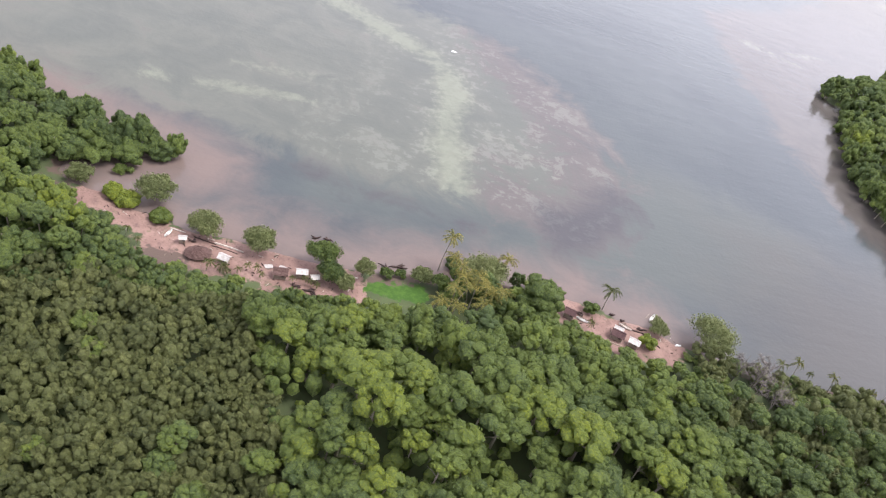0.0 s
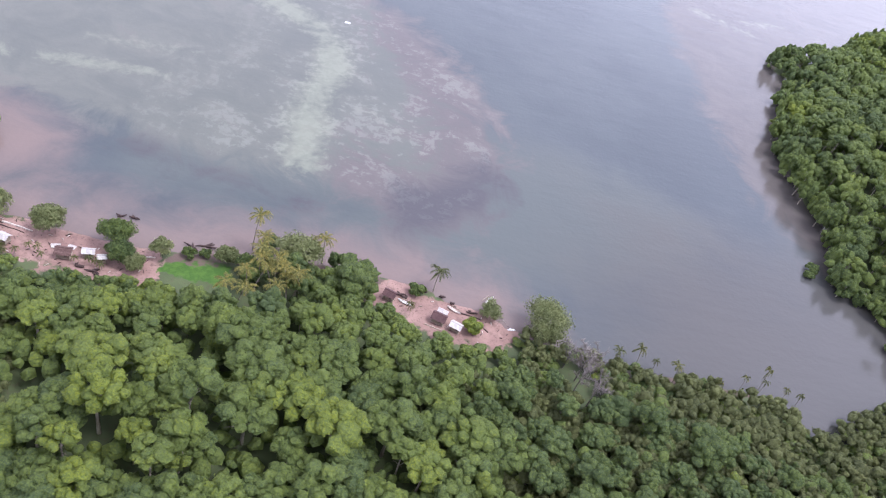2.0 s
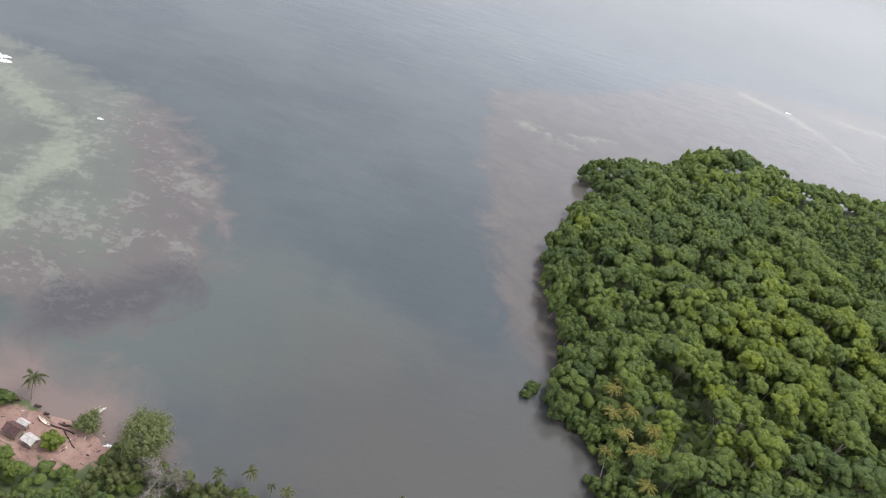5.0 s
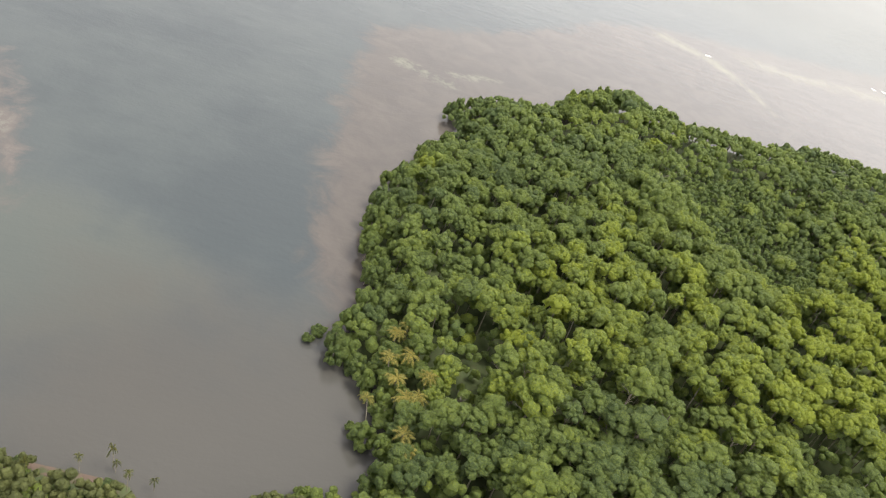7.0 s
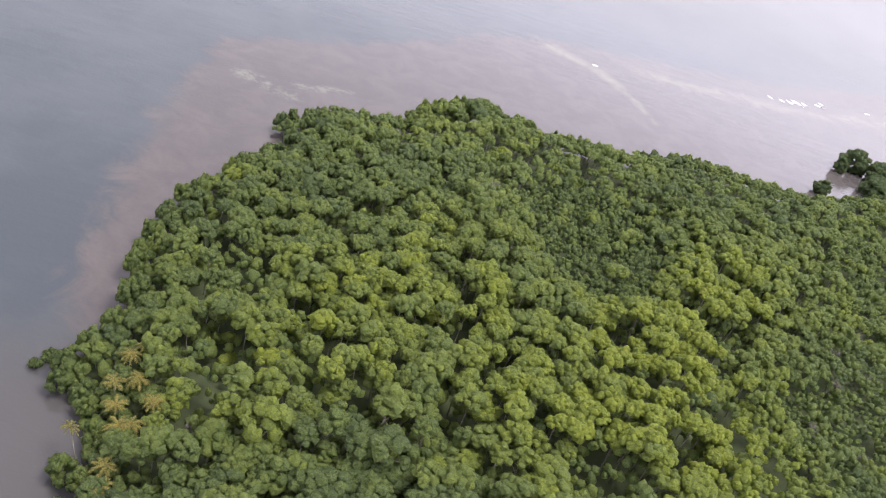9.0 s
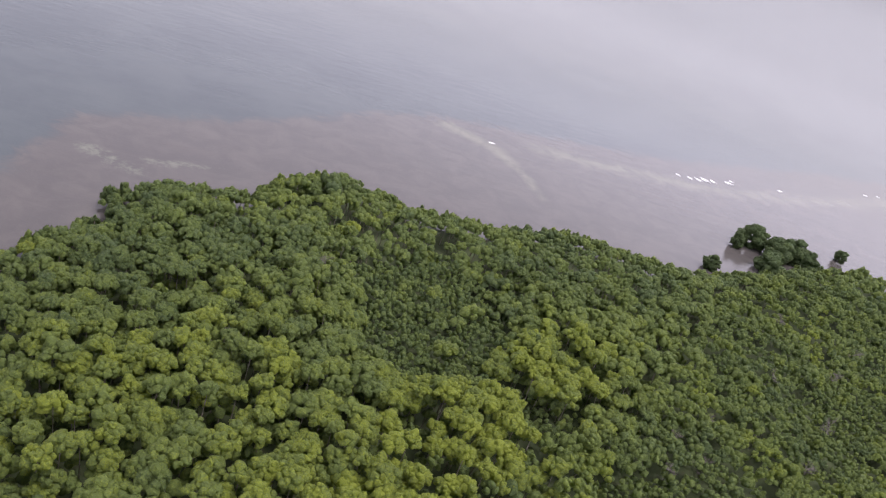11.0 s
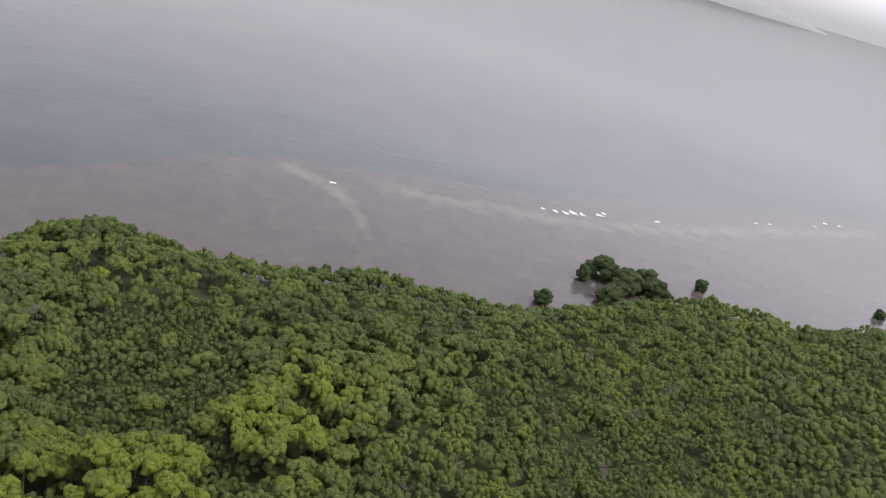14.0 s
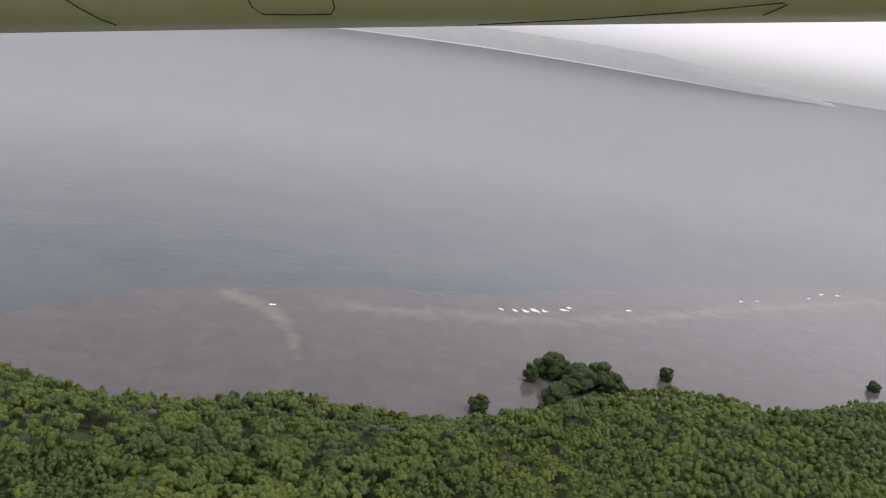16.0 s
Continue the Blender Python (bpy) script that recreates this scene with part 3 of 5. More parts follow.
HOLLOW = np.array([(380, 388), (421, 418), (452, 390), (447, 345), (436, 322), (404, 306), (384, 330)], float)
GLADES = [((436, 322), (462, 300), 7), ((486, 268), (540, 286), 14), ((600, 352), (640, 366), 14)]


def glade(x, y):
    """Distance outside the hollow and the strips of low scrub that run through the wood."""
    return np.minimum(-signed(x, y, HOLLOW).reshape(np.shape(x)), np.min([strip(x, y, a, b) - r for a, b, r in GLADES], 0))


def small_side(x, y):
    """How far east of the line where the tall crowns give way to close small ones."""
    return x - np.interp(y, [200, 225, 290, 313, 368, 411, 460, 522, 560], [430, 442, 464, 500, 534, 552, 592, 690, 740])


BARE = [(131, 150, 5.5), (134, 142, 5), (10, 112, 4), (42, 121, 5), (56, 106, 3), (284, 224, 6.5), (276, 236, 5), (300, 259, 4), (342, 256, 4), (512, 262, 5), (522, 284, 3), (268, 197, 1), (49, 158, 4), (44, 152, 4), (272, 205, 1.5), (276, 213, 1), (24, 166, 5), (31, 166, 5), (37, 167, 5), (52, 154, 3), (40, 151, 2.5), (23, 153, 3), (29, 153, 3.5), (35, 153, 3)]

# the wood: one place, height, spread and tone for each tree
px, py = scatter(-125, 1000, 60, 640, 7.0, 3)
pin = signed(px, py, LAND)
keep = (rng.uniform(size=px.shape) > 0.10) & ((glade(px, py) > 0) | (rng.uniform(size=px.shape) < 0.12)) & clear_of(px, py, pin, 1.0) & (small_side(px, py) < rng.normal(0, 7, px.shape)) & (py > seen_floor(px)) & ((px + 0.4 * (py - 90) > 10) | (py > 138) | (rng.uniform(size=px.shape) < 0.16)) & ((ripple(px, py, 0.045, 11.0) > -0.33) | (pin < 14) | (px < 170) | (px > 500))
px, py, pin = px[keep], py[keep], pin[keep]
ph = zone_height(px, py, pin) * rng.uniform(0.80, 1.14, px.shape) * (1 + 0.16 * ripple(px, py, 0.06, 2.0))
pt = np.clip(zone_tone(px, py) + rng.normal(0, 0.11, px.shape), 0.15, 1.0)
pw = 4.2 * rng.uniform(0.75, 1.25, px.shape) * np.interp(ph, [5, 10, 18, 24], [0.8, 0.98, 1.12, 1.2])
bank_side = (px > 124) & (px < 246) & (pin < 22) & (py < 190)          # low growth behind the palms of the inlet
ph, pw = np.where(bank_side, ph * 0.62, ph), np.where(bank_side | ((px > -36) & (px < 124) & (pin < 24)), pw * 0.84, pw)
pz = land_height(px, py, pin)
pw = np.where(pin < 7, pw * 0.88, pw)
edge = (pin < 8) & ~bank_side
ph = ph * (0.66 + 0.34 * rise(-signed(px, py, HOLLOW), 0, 20))
pd = np.where(edge, 2.2, 1.4)          # crowns reach down to the water along the shore

# the part of the wood that the flight passes nearest: single trees
near = ((px > -22) & (px < 165) & (py < 134) & (py > seen_floor(px) + 5)) | ((px > 275) & (px < 400) & (py < 222) & (py > seen_floor(px) + 8))
single = np.flatnonzero(near)[:300]
rest = np.ones(len(px), bool)
rest[single] = False


def tree_kind(seed, tone, tall, wide=4.0):
    """One tree to copy: foot at the origin."""
    home = tagged(new("tree"), "tall broad-leaved tree with a lumpy green crown in dense wood", "tree", "trees of the wood")
    v, f = trunk_with_limbs(seed, tall - 4.2, wide, 0.24)
    part_of("trunk", raw_mesh("trunk", v, f, [BARK], smooth=True), home)
    v, f = crown(seed + 50, wide, 5.6, 16, 26, 0.22)
    v = v + np.array((0, 0, tall - 5.3))
    part_of("crown", raw_mesh("crown", v, f, [LEAF], dict(tone=np.full(len(v), tone)), smooth=True), home)
    return home


def part_of(name, me, parent, label=""):
    ob = new(name, me)
    ob.parent = parent
    if label:
        ob["label"] = label
    return ob


def part(name, bm, material, parent, label=""):
    """A bmesh as one mesh object under a thing or a part."""
    me = bpy.data.meshes.new(name)
    bm.to_mesh(me)
    bm.free()
    me.materials.append(material)
    return part_of(name, me, parent, label)


TONES, TALLS = (0.26, 0.44, 0.60, 0.78), (7.5, 11.5, 16.0, 20.5)
kinds = {}
for i in single:
    k = int(np.argmin([abs(pt[i] - t) for t in TONES]))
    w = pw[i] / 4.0
    h = int(np.argmin([abs(ph[i] / w - t) for t in TALLS]))
    key = (k, h, int(rng.integers(2)))
    m = Matrix.LocRotScale((px[i], py[i], pz[i]), Euler((0, 0, rng.uniform(0, 6.28))), (w, w, w * np.clip(ph[i] / w / TALLS[h], 0.85, 1.18)))
    if key in kinds:
        copy_thing(kinds[key], m)
    else:
        kinds[key] = tree_kind(100 + 31 * key[2] + 7 * h + k, TONES[k], TALLS[h])
        kinds[key].matrix_basis = m


def wood(name, label, where, protos, seed, stem=True, leaf=None):
    """Many trees as one mesh: each picks a pattern, is turned and stretched to its size."""
    r = np.random.default_rng(seed)
    pick = r.integers(len(protos), size=len(where))
    vs, fs, ts, mi, n = [], [], [], [], 0
    sv, sf = limb([(0.09, 0.05, -0.05), (0.05, 0.0, 0.45), (0, 0.0, 0.85)], [0.022, 0.017, 0.012], 4)
    for k, (pv, pf) in enumerate(protos):
        idx = where[pick == k]
        if not len(idx):
            continue
        a = r.uniform(0, 6.28, len(idx))
        for stemmed in ((False, True) if stem else (False,)):
            bv, bf = (sv, sf) if stemmed else (pv, pf)
            c, s = np.cos(a)[:, None], np.sin(a)[:, None]
            w, h = pw[idx][:, None], ph[idx][:, None]
            X = (bv[None, :, 0] * c - bv[None, :, 1] * s)
            Y = (bv[None, :, 0] * s + bv[None, :, 1] * c)
            if stemmed:
                X, Y, Z = X * 10, Y * 10, bv[None, :, 2] * h
            else:
                deep = np.minimum(h * 0.95, w * pd[idx][:, None])
                X, Y, Z = X * w, Y * w, bv[None, :, 2] * deep + h - deep
            V = np.stack([X + px[idx][:, None], Y + py[idx][:, None], Z + pz[idx][:, None]], 2)
            F = bf[None] + (np.arange(len(idx)) * len(bv))[:, None, None] + n
            vs.append(V.reshape(-1, 3))
            fs.append(F.reshape(-1, 3))
            ts.append(np.repeat(pt[idx], len(bv)))
            mi.append(np.full(len(idx) * len(bf), 1 if stemmed else 0))
            n += len(idx) * len(bv)
    return tagged(new(name, raw_mesh(name, np.vstack(vs), np.vstack(fs), [leaf or LEAF, BARK], dict(tone=np.concatenate(ts)), np.concatenate(mi), True)),
                  label, "wood", kind="stuff")


MID = [crown(300 + s, 1.0, 1.0, 16 + s % 4, 6, 0.055) for s in range(9)]
FAR = [crown(330 + s, 1.0, 1.0, 10 + s % 3, 3, 0.08, 0) for s in range(7)]
OUTER = [crown(380 + s, 1.0, 0.9, 3, 0, 0.3, 0, puff=1.5) for s in range(4)]
EDGE = [crown(340 + s, 1.0, 1.0, 15, 6, 0.08, droop=1.8) for s in range(5)]
LOW = [crown(360 + s, 1.0, 0.9, 4, 0, 0.12, 0) for s in range(5)]
SMALL = [crown(420 + s, 1.0, 1.0, 5 + s % 3, 3, 0.12, 0) for s in range(7)]
TINY = [crown(440 + s, 1.0, 1.0, 3, 0, 0.12, 0, puff=1.15) for s in range(5)]
far = rest & ((py > 340) | (px > 620))
wood("wood", "dense broad-leaved wood with yellow-green lumpy crowns", np.flatnonzero(rest & ~far & ~edge), MID, 5)
wood("wood", "mangrove wood of close dark green crowns", np.flatnonzero(far & ~edge), FAR, 6)
wood("wood", "mangrove edge with green crowns hanging down to the water", np.flatnonzero(rest & edge), EDGE, 8)


def second_growth(name, label, x, y, tall, wide, tone, protos, seed, stem, leaf=None, vary=(0.6, 1.3)):
    """The same for a lower layer, on its own places."""
    global px, py, ph, pw, pt, pz, pd
    keep = px, py, ph, pw, pt, pz, pd
    r = np.random.default_rng(seed)
    px, py, pz = x, y, land_height(x, y)
    ph, pw = tall * r.uniform(*vary, x.shape), wide * r.uniform(0.7, 1.3, x.shape)
    pt = np.clip(tone + r.normal(0, 0.08, x.shape), 0, 1)
    pd = np.full(x.shape, 1.6)
    wood(name, label, np.arange(len(x)), protos, seed, stem, leaf)
    px, py, ph, pw, pt, pz, pd = keep


ux, uy = scatter(-100, 600, 70, 420, 7.0, 21)
ui = signed(ux, uy, LAND)
k = (clear_of(ux, uy, ui, 2.5) | ((ui > 2.5) & ((ux > 200) | (uy < 135)))) & (uy > seen_floor(ux) + 6) & (ux + 0.4 * (uy - 90) > 6) & (glade(ux, uy) > 2) & (small_side(ux, uy) < 0)
second_growth("undergrowth", "low dark green trees and bushes under the wood", ux[k], uy[k], np.clip(zone_height(ux[k], uy[k], ui[k]) * np.where(clear_of(ux[k], uy[k], ui[k], 2.5), 0.70, 0.3), 2.5, 14), 4.3, 0.5, LOW, 22, False)
for gap, near_by, seed in ((12.0, True, 24), (23.0, False, 28)):
    ux, uy = scatter(-460, 1300, -260, 760, gap, seed)
    ui = signed(ux, uy, LAND)
    k = (ui > 4) & ((uy < seen_floor(ux) - 4) | (ux < -128) | (ux > 1003))
    k &= ((ux > -170) & (ux < 820) & (uy > -50) & (uy < 330)) == near_by
    second_growth("wood", "outlying wood of broad green crowns", ux[k], uy[k], 13, gap * 0.56, 0.42, OUTER, seed, False)
SHRUB = [crown(400 + s, 1.0, 1.0, 5 + s % 2, 8, 0.15, 0) for s in range(7)]
ux, uy = scatter(-75, 170, 60, 140, 3.4, 25)
ui = signed(ux, uy, LAND)
k = clear_of(ux, uy, ui, 2) & (uy > seen_floor(ux) - 2) & ((ux + 0.4 * (uy - 90) < 12) | (ux > 92))
second_growth("scrub", "close olive green scrub of small-leaved bushes", ux[k], uy[k], 5.4, 2.95, 0.58 + 0.4 * ripple(ux[k], uy[k], 0.12, 7.0), SHRUB, 26, False, SCRUB)
ux, uy = scatter(-90, 60, 128, 172, 4.6, 43)
ui = signed(ux, uy, LAND)
k = clear_of(ux, uy, ui, 2) & (uy > 132 + 0.15 * (ux + 40)) & (np.min([strip(ux, uy, a, b) - r for a, b, r in SANDS], 0) > 3.5)
second_growth("wood", "low dark green trees behind the beach", ux[k], uy[k], 4.2, 3.0, 0.26, SMALL, 44, False)
ux, uy = scatter(370, 690, 225, 425, 3.7, 27)
k = (glade(ux, uy) < 1) & (uy > seen_floor(ux) - 4) & clear_of(ux, uy, signed(ux, uy, LAND), 2)
second_growth("scrub", "hollow of low dark green scrub between taller trees", ux[k], uy[k], 8.2, 2.9, np.where(ux[k] < 470, 0.33, 0.42), TINY, 29, False)
for x0, x1, gap, wide, protos, seed in ((425, 690, 5.4, 3.4, SMALL, 33), (690, 1000, 6.4, 4.8, TINY, 35)):
    ux, uy = scatter(x0, x1, 215, 640, gap, seed)
    ui = signed(ux, uy, LAND)
    k = (small_side(ux, uy) > 0) & (glade(ux, uy) > 0) & (uy > seen_floor(ux) - 2) & clear_of(ux, uy, ui, 2)
    ux, uy, ui = ux[k], uy[k], ui[k]
    second_growth("wood", "close wood of small olive green crowns", ux, uy, zone_height(ux, uy, ui) * (1 + 0.34 * ripple(ux, uy, 0.055, 2.0)),
                  wide + 1.5 * ripple(ux, uy, 0.05, 5.0), zone_tone(ux, uy) + 0.28 * ripple(ux, uy, 0.07, 13.0), protos, seed + 1, False, vary=(0.78, 1.1))
ux, uy = scatter(116, 236, 112, 166, 4.4, 41)
ui = signed(ux, uy, LAND)
k = clear_of(ux, uy, ui, 1.5) & (ui < 34)
second_growth("wood", "low pale olive trees behind the palms of the inlet", ux[k], uy[k], 5.8, 3.2, 0.5, SMALL, 42, False, SCRUB)


# ---- single trees and palms along the shore ----
def shore_tree(x, y, wide, tall, tone, label, name="tree", lobes=12, deep=None, sparse=0.0, tufts=70, category="tree", leaf=None):
    """A free-standing tree or bush with its own crown."""
    seed = int(abs(x) * 13 + abs(y) * 7)
    z = float(land_height([x], [y])[0])
    home = tagged(new(name), label, category)
    deep = deep or min(tall * 0.8, wide * 1.5)
    v, f = trunk_with_limbs(seed, max(0.6, tall - deep * 0.8), wide * 0.8, 0.05 + tall * 0.02, 6)
    part_of("trunk", raw_mesh("trunk", v, f, [BARK], smooth=True), home)
    v, f = crown(seed + 5, wide, deep, lobes, tufts, 0.30 if sparse else max(0.27, wide * 0.05), 1 if sparse else 2, sparse=sparse, droop=1.3 if sparse else 1.75, puff=1.3)
    v = v + np.array((0, 0, tall - deep))
    part_of("crown", raw_mesh("crown", v, f, [leaf or LEAF], dict(tone=np.full(len(v), tone)), smooth=True), home)
    home.matrix_basis = pose(x, y, max(z, -0.4))
    return home


shore_tree(-25, 166, 3.52, 6.5, 0.74, "round bright green tree standing at the water's edge", lobes=24, sparse=1, tufts=230, leaf=PALE_LEAF)
shore_tree(-10, 163.5, 3.68, 7.5, 0.62, "leafy green tree on the beach beside the huts", lobes=22, sparse=1, tufts=200, leaf=PALE_LEAF)
shore_tree(7, 163.5, 3.36, 8.0, 0.36, "dark green tree at the water's edge beside white roofs", lobes=22, sparse=1, tufts=220)
shore_tree(10, 158, 3.04, 6.0, 0.22, "dense dark green tree behind the beach", lobes=18, sparse=1, tufts=220)
shore_tree(18.5, 163, 2.64, 6.0, 0.74, "slender yellow-green tree beside a long pale log", lobes=12, sparse=1, tufts=130, leaf=PALE_LEAF)
shore_tree(-40.5, 175.5, 4.16, 8.0, 0.55, "pale green feathery tree on the mud flat", lobes=22, sparse=1, tufts=190, leaf=PALE_LEAF)
shore_tree(-51, 173.5, 2.9, 2.6, 0.98, "low bright yellow-green bush on the sand", "bush", category="bush")
shore_tree(-46.5, 171, 3.0, 2.6, 0.9, "low bright green bush on the sand", "bush", category="bush")
shore_tree(-37, 167.5, 2.8, 2.2, 0.62, "low olive bush at the edge of the beach", "bush", category="bush")
shore_tree(-61, 176.5, 3.2, 4.0, 0.6, "pale green bush on the mud of the cove", "bush", 12, category="bush", sparse=1, tufts=150, leaf=PALE_LEAF)
shore_tree(-52, 184, 2.2, 2.2, 0.5, "low green bush at the edge of the cove", "bush", 8, category="bush", sparse=1, tufts=120)
shore_tree(53, 170.5, 5.6, 9.5, 0.72, "pale yellow-green tree behind leaning palms", lobes=22, sparse=1, tufts=190, leaf=PALE_LEAF)
shore_tree(69, 163, 6.6, 11.0, 0.38, "large dense green tree beside the second beach", lobes=24)
shore_tree(25, 165.5, 1.6, 2.2, 0.35, "low green bush between the lawn and the water", "bush", 7, category="bush", sparse=1, tufts=150)
shore_tree(29, 166.5, 1.44, 2.0, 0.3, "low green bush between the lawn and the water", "bush", 7, category="bush", sparse=1, tufts=150)
shore_tree(35, 166, 2.56, 5.0, 0.5, "pale green bushy tree at the end of the lawn", lobes=14, sparse=1, tufts=190, leaf=PALE_LEAF)
shore_tree(40.5, 164.5, 2.24, 5.0, 0.3, "dark leafy tree under the palms", lobes=14, sparse=1, tufts=190)
shore_tree(14, 156, 2.24, 4.5, 0.7, "pale thin-leaved tree between the beach and the lawn", lobes=14, sparse=1, tufts=190, leaf=PALE_LEAF)
shore_tree(87, 170, 2.2, 3.4, 0.3, "small round dark green tree on the sand", lobes=8)
shore_tree(108, 168, 3.2, 4.0, 0.6, "thin olive bush at the water's edge", "bush", 10, category="bush", tufts=130, sparse=1, leaf=PALE_LEAF)
shore_tree(103, 160, 2.6, 3.6, 0.85, "bright green bush behind a white-roofed house", "bush", 8, category="bush")
shore_tree(123.5, 165, 6.4, 11.0, 0.66, "large pale green tree leaning over the water", lobes=26, sparse=1, tufts=210, leaf=PALE_LEAF)
shore_tree(44, 176.5, 2.4, 3.0, 0.12, "dark shrub in the shallows under a tall palm", "bush", 7, category="bush")
for x, y, w, h, t in ((-74, 189, 5.5, 7.5, 0.4), (-66, 186.5, 5.0, 6.5, 0.3), (-59, 187, 4.6, 6.0, 0.5), (-52, 190, 4.8, 6.0, 0.35), (-45, 195, 4.4, 5.5, 0.3), (-63, 194, 5.0, 7.5, 0.45)):
    shore_tree(x, y, w, h, t, "low spreading mangrove tree at the water's edge of the cove", lobes=16, tufts=60)["group"] = "mangroves of the cove"
for x, y, w, h, t in ((334, 451, 6.0, 11.0, 0.4), (341, 459, 6.5, 12.0, 0.35), (350, 463, 6.0, 12.5, 0.45), (358, 469, 6.5, 12.0, 0.35), (346, 450, 6.0, 12.0, 0.4), (326, 447, 4.5, 8.0, 0.3)):
    shore_tree(x, y, w, h, t, "green mangrove tree on the knob at the end of the wood", lobes=18, tufts=40)["group"] = "mangroves of the knob"
shore_tree(228.5, 226.5, 2.3, 3.2, 0.2, "small dark mangrove bush standing in the shallows", "bush", 7, category="bush")
shore_tree(226, 222.5, 2.0, 2.6, 0.25, "small dark mangrove bush standing in the shallows", "bush", 6, category="bush")
shore_tree(245.5, 192, 2.2, 2.6, 0.4, "small mangrove bush leaning over the inlet", "bush", 6, category="bush")
for x, y, w, h in ((602.5, 514, 6.4, 10.5), (639, 564, 5.6, 12.0), (654, 574, 11.0, 19.0), (670, 562, 12.0, 17.0), (683, 566, 12.0, 17.5), (692, 560, 9.0, 14.0), (651, 534, 10.5, 13.5), (662, 552, 8.0, 13.0), (736, 593, 5.2, 11.0), (899, 622, 5.0, 8.0)):
    shore_tree(x, y, w * 0.88, h, 0.04, "dark round mangrove tree standing in the sea", lobes=30, deep=h * 1.2, tufts=95)["group"] = "mangroves off the shore"


def frond_set(seed, count=15, length=2.7):
    """Palm fronds: each a bent rib with leaflets hanging to both sides."""
    r = np.random.default_rng(seed)
    out = []
    for i in range(count):
        az = i * 2.39996 + r.uniform(-0.25, 0.25)
        up = r.uniform(0.0, 1.1)
        reach = length * r.uniform(0.85, 1.15)
        c, s = math.cos(az), math.sin(az)
        rib = [np.array((c * reach * t * (1 - 0.12 * t), s * reach * t * (1 - 0.12 * t), reach * (up * t - (0.45 + 0.55 * up) * t * t))) for t in np.linspace(0, 1, 9)]
        side = np.array((-s, c, 0.0))
        v, f = [], []
        for k in range(8):
            a0, b0 = rib[k], rib[k + 1]
            d = b0 - a0
            n = len(v)
            v += [a0 - side * 0.035, a0 + side * 0.035, b0]
            f.append((n, n + 1, n + 2))
            long = 0.80 * math.sin(math.pi * (0.14 + 0.8 * k / 8)) * r.uniform(0.85, 1.15)
            for at in (0.1, 0.6):
                foot = a0 + d * at
                for sg in (-1, 1):
                    n = len(v)
                    v += [foot, foot + d * 0.5, foot + side * sg * long * 0.8 + d * 0.75 - np.array((0, 0, long * r.uniform(0.45, 0.8)))]
                    f.append((n, n + 1, n + 2))
        out.append((np.array(v), np.array(f)))
    return out


FROND = leaf_material("palm_leaf", (0.060, 0.080, 0.034), (0.155, 0.175, 0.060), (0.42, 0.36, 0.10))
HUSK = two_tone("coconut_husk", (0.16, 0.13, 0.05), (0.25, 0.2, 0.08), 3, 0.7)


def palm(seed, tall, lean, tone, length=3.5, label="coconut palm with a slender pale trunk and drooping fronds"):
    """A coconut palm, foot at the origin, leaning along +x."""
    home = tagged(new("palm_tree"), label, "palm", "coconut palms along the coast")
    pts = [(lean * t ** 1.6, 0.15 * math.sin(3 * t), tall * t - 0.4) for t in np.linspace(0, 1, 7)]
    v, f = limb(pts, [0.22, 0.17, 0.15, 0.14, 0.13, 0.12, 0.13], 7)
    part_of("trunk", raw_mesh("trunk", v, f, [BARK], smooth=True), home)
    tip = np.array(pts[-1])
    for v, f in frond_set(seed, 14, length):
        part_of("frond", raw_mesh("frond", v + tip, f, [FROND], dict(tone=np.full(len(v), tone))), home)
    v, f = join([(ICO[1][0] * 0.16 + np.array((0.25 * math.cos(q), 0.25 * math.sin(q), -0.22)), ICO[1][1]) for q in range(0, 6)])
    part_of("coconuts", raw_mesh("coconuts", v + tip, f, [HUSK], smooth=True), home, "cluster of brown-green coconuts")
    return home


PALMS = {}


def plant_palm(x, y, top, turn, lean=1.2, tone=0.5, small=1.0):
    """x, y: below the head of the palm; top: the head's height."""
    tall = max(2.0, top)
    key = (round(tall / 3), round(lean), round(tone * 4))
    a0 = radians(turn)
    fx, fy = x - lean * math.cos(a0), y - lean * math.sin(a0)
    z = max(float(land_height([fx], [fy])[0]), -0.3)
    grow = (top - z) / (key[0] * 3)
    m = Matrix.LocRotScale((fx, fy, z), Euler((0, 0, a0)), (small, small, grow))
    if key in PALMS:
        copy_thing(PALMS[key], m)
    else:
        PALMS[key] = palm(500 + len(PALMS), key[0] * 3.0, lean, tone)
        PALMS[key].matrix_basis = m


# the grove behind the first beach, the lone palms and the row along the coast
for n, (x, y, top) in enumerate([(41, 174, 13), (44, 163, 12), (45, 160, 11.5), (42, 154, 11), (38, 150, 11), (47, 158, 12), (49, 160, 11.5), (51, 158, 12), (53, 157, 11), (55, 156, 11.5), (50, 152, 11), (43, 149.5, 11), (59, 175, 9), (43.5, 172, 8)]):
    plant_palm(x, y, top, 40 + 67 * n, (1, 2, 3)[n % 3], 0.85)
for n, (x, y, top) in enumerate([(-20, 151, 5.5), (-17, 152, 4.5), (-13.5, 152.5, 6), (-12, 155, 5), (-9.5, 154, 6), (-7.5, 152, 5), (-42, 157, 7), (-38.5, 155, 6), (0.5, 154, 5.5), (3.2, 154.6, 6), (4.6, 153.8, 5), (6.5, 152.5, 5.5), (-15.5, 150.5, 5)]):
    plant_palm(x, y, top * 0.9, 55 * n, 1, 0.45, 0.6)
plant_palm(92, 174, 7.5, 80, 1, 0.35)
plant_palm(86, 162.5, 4, 10, 1, 0.4, 0.7)
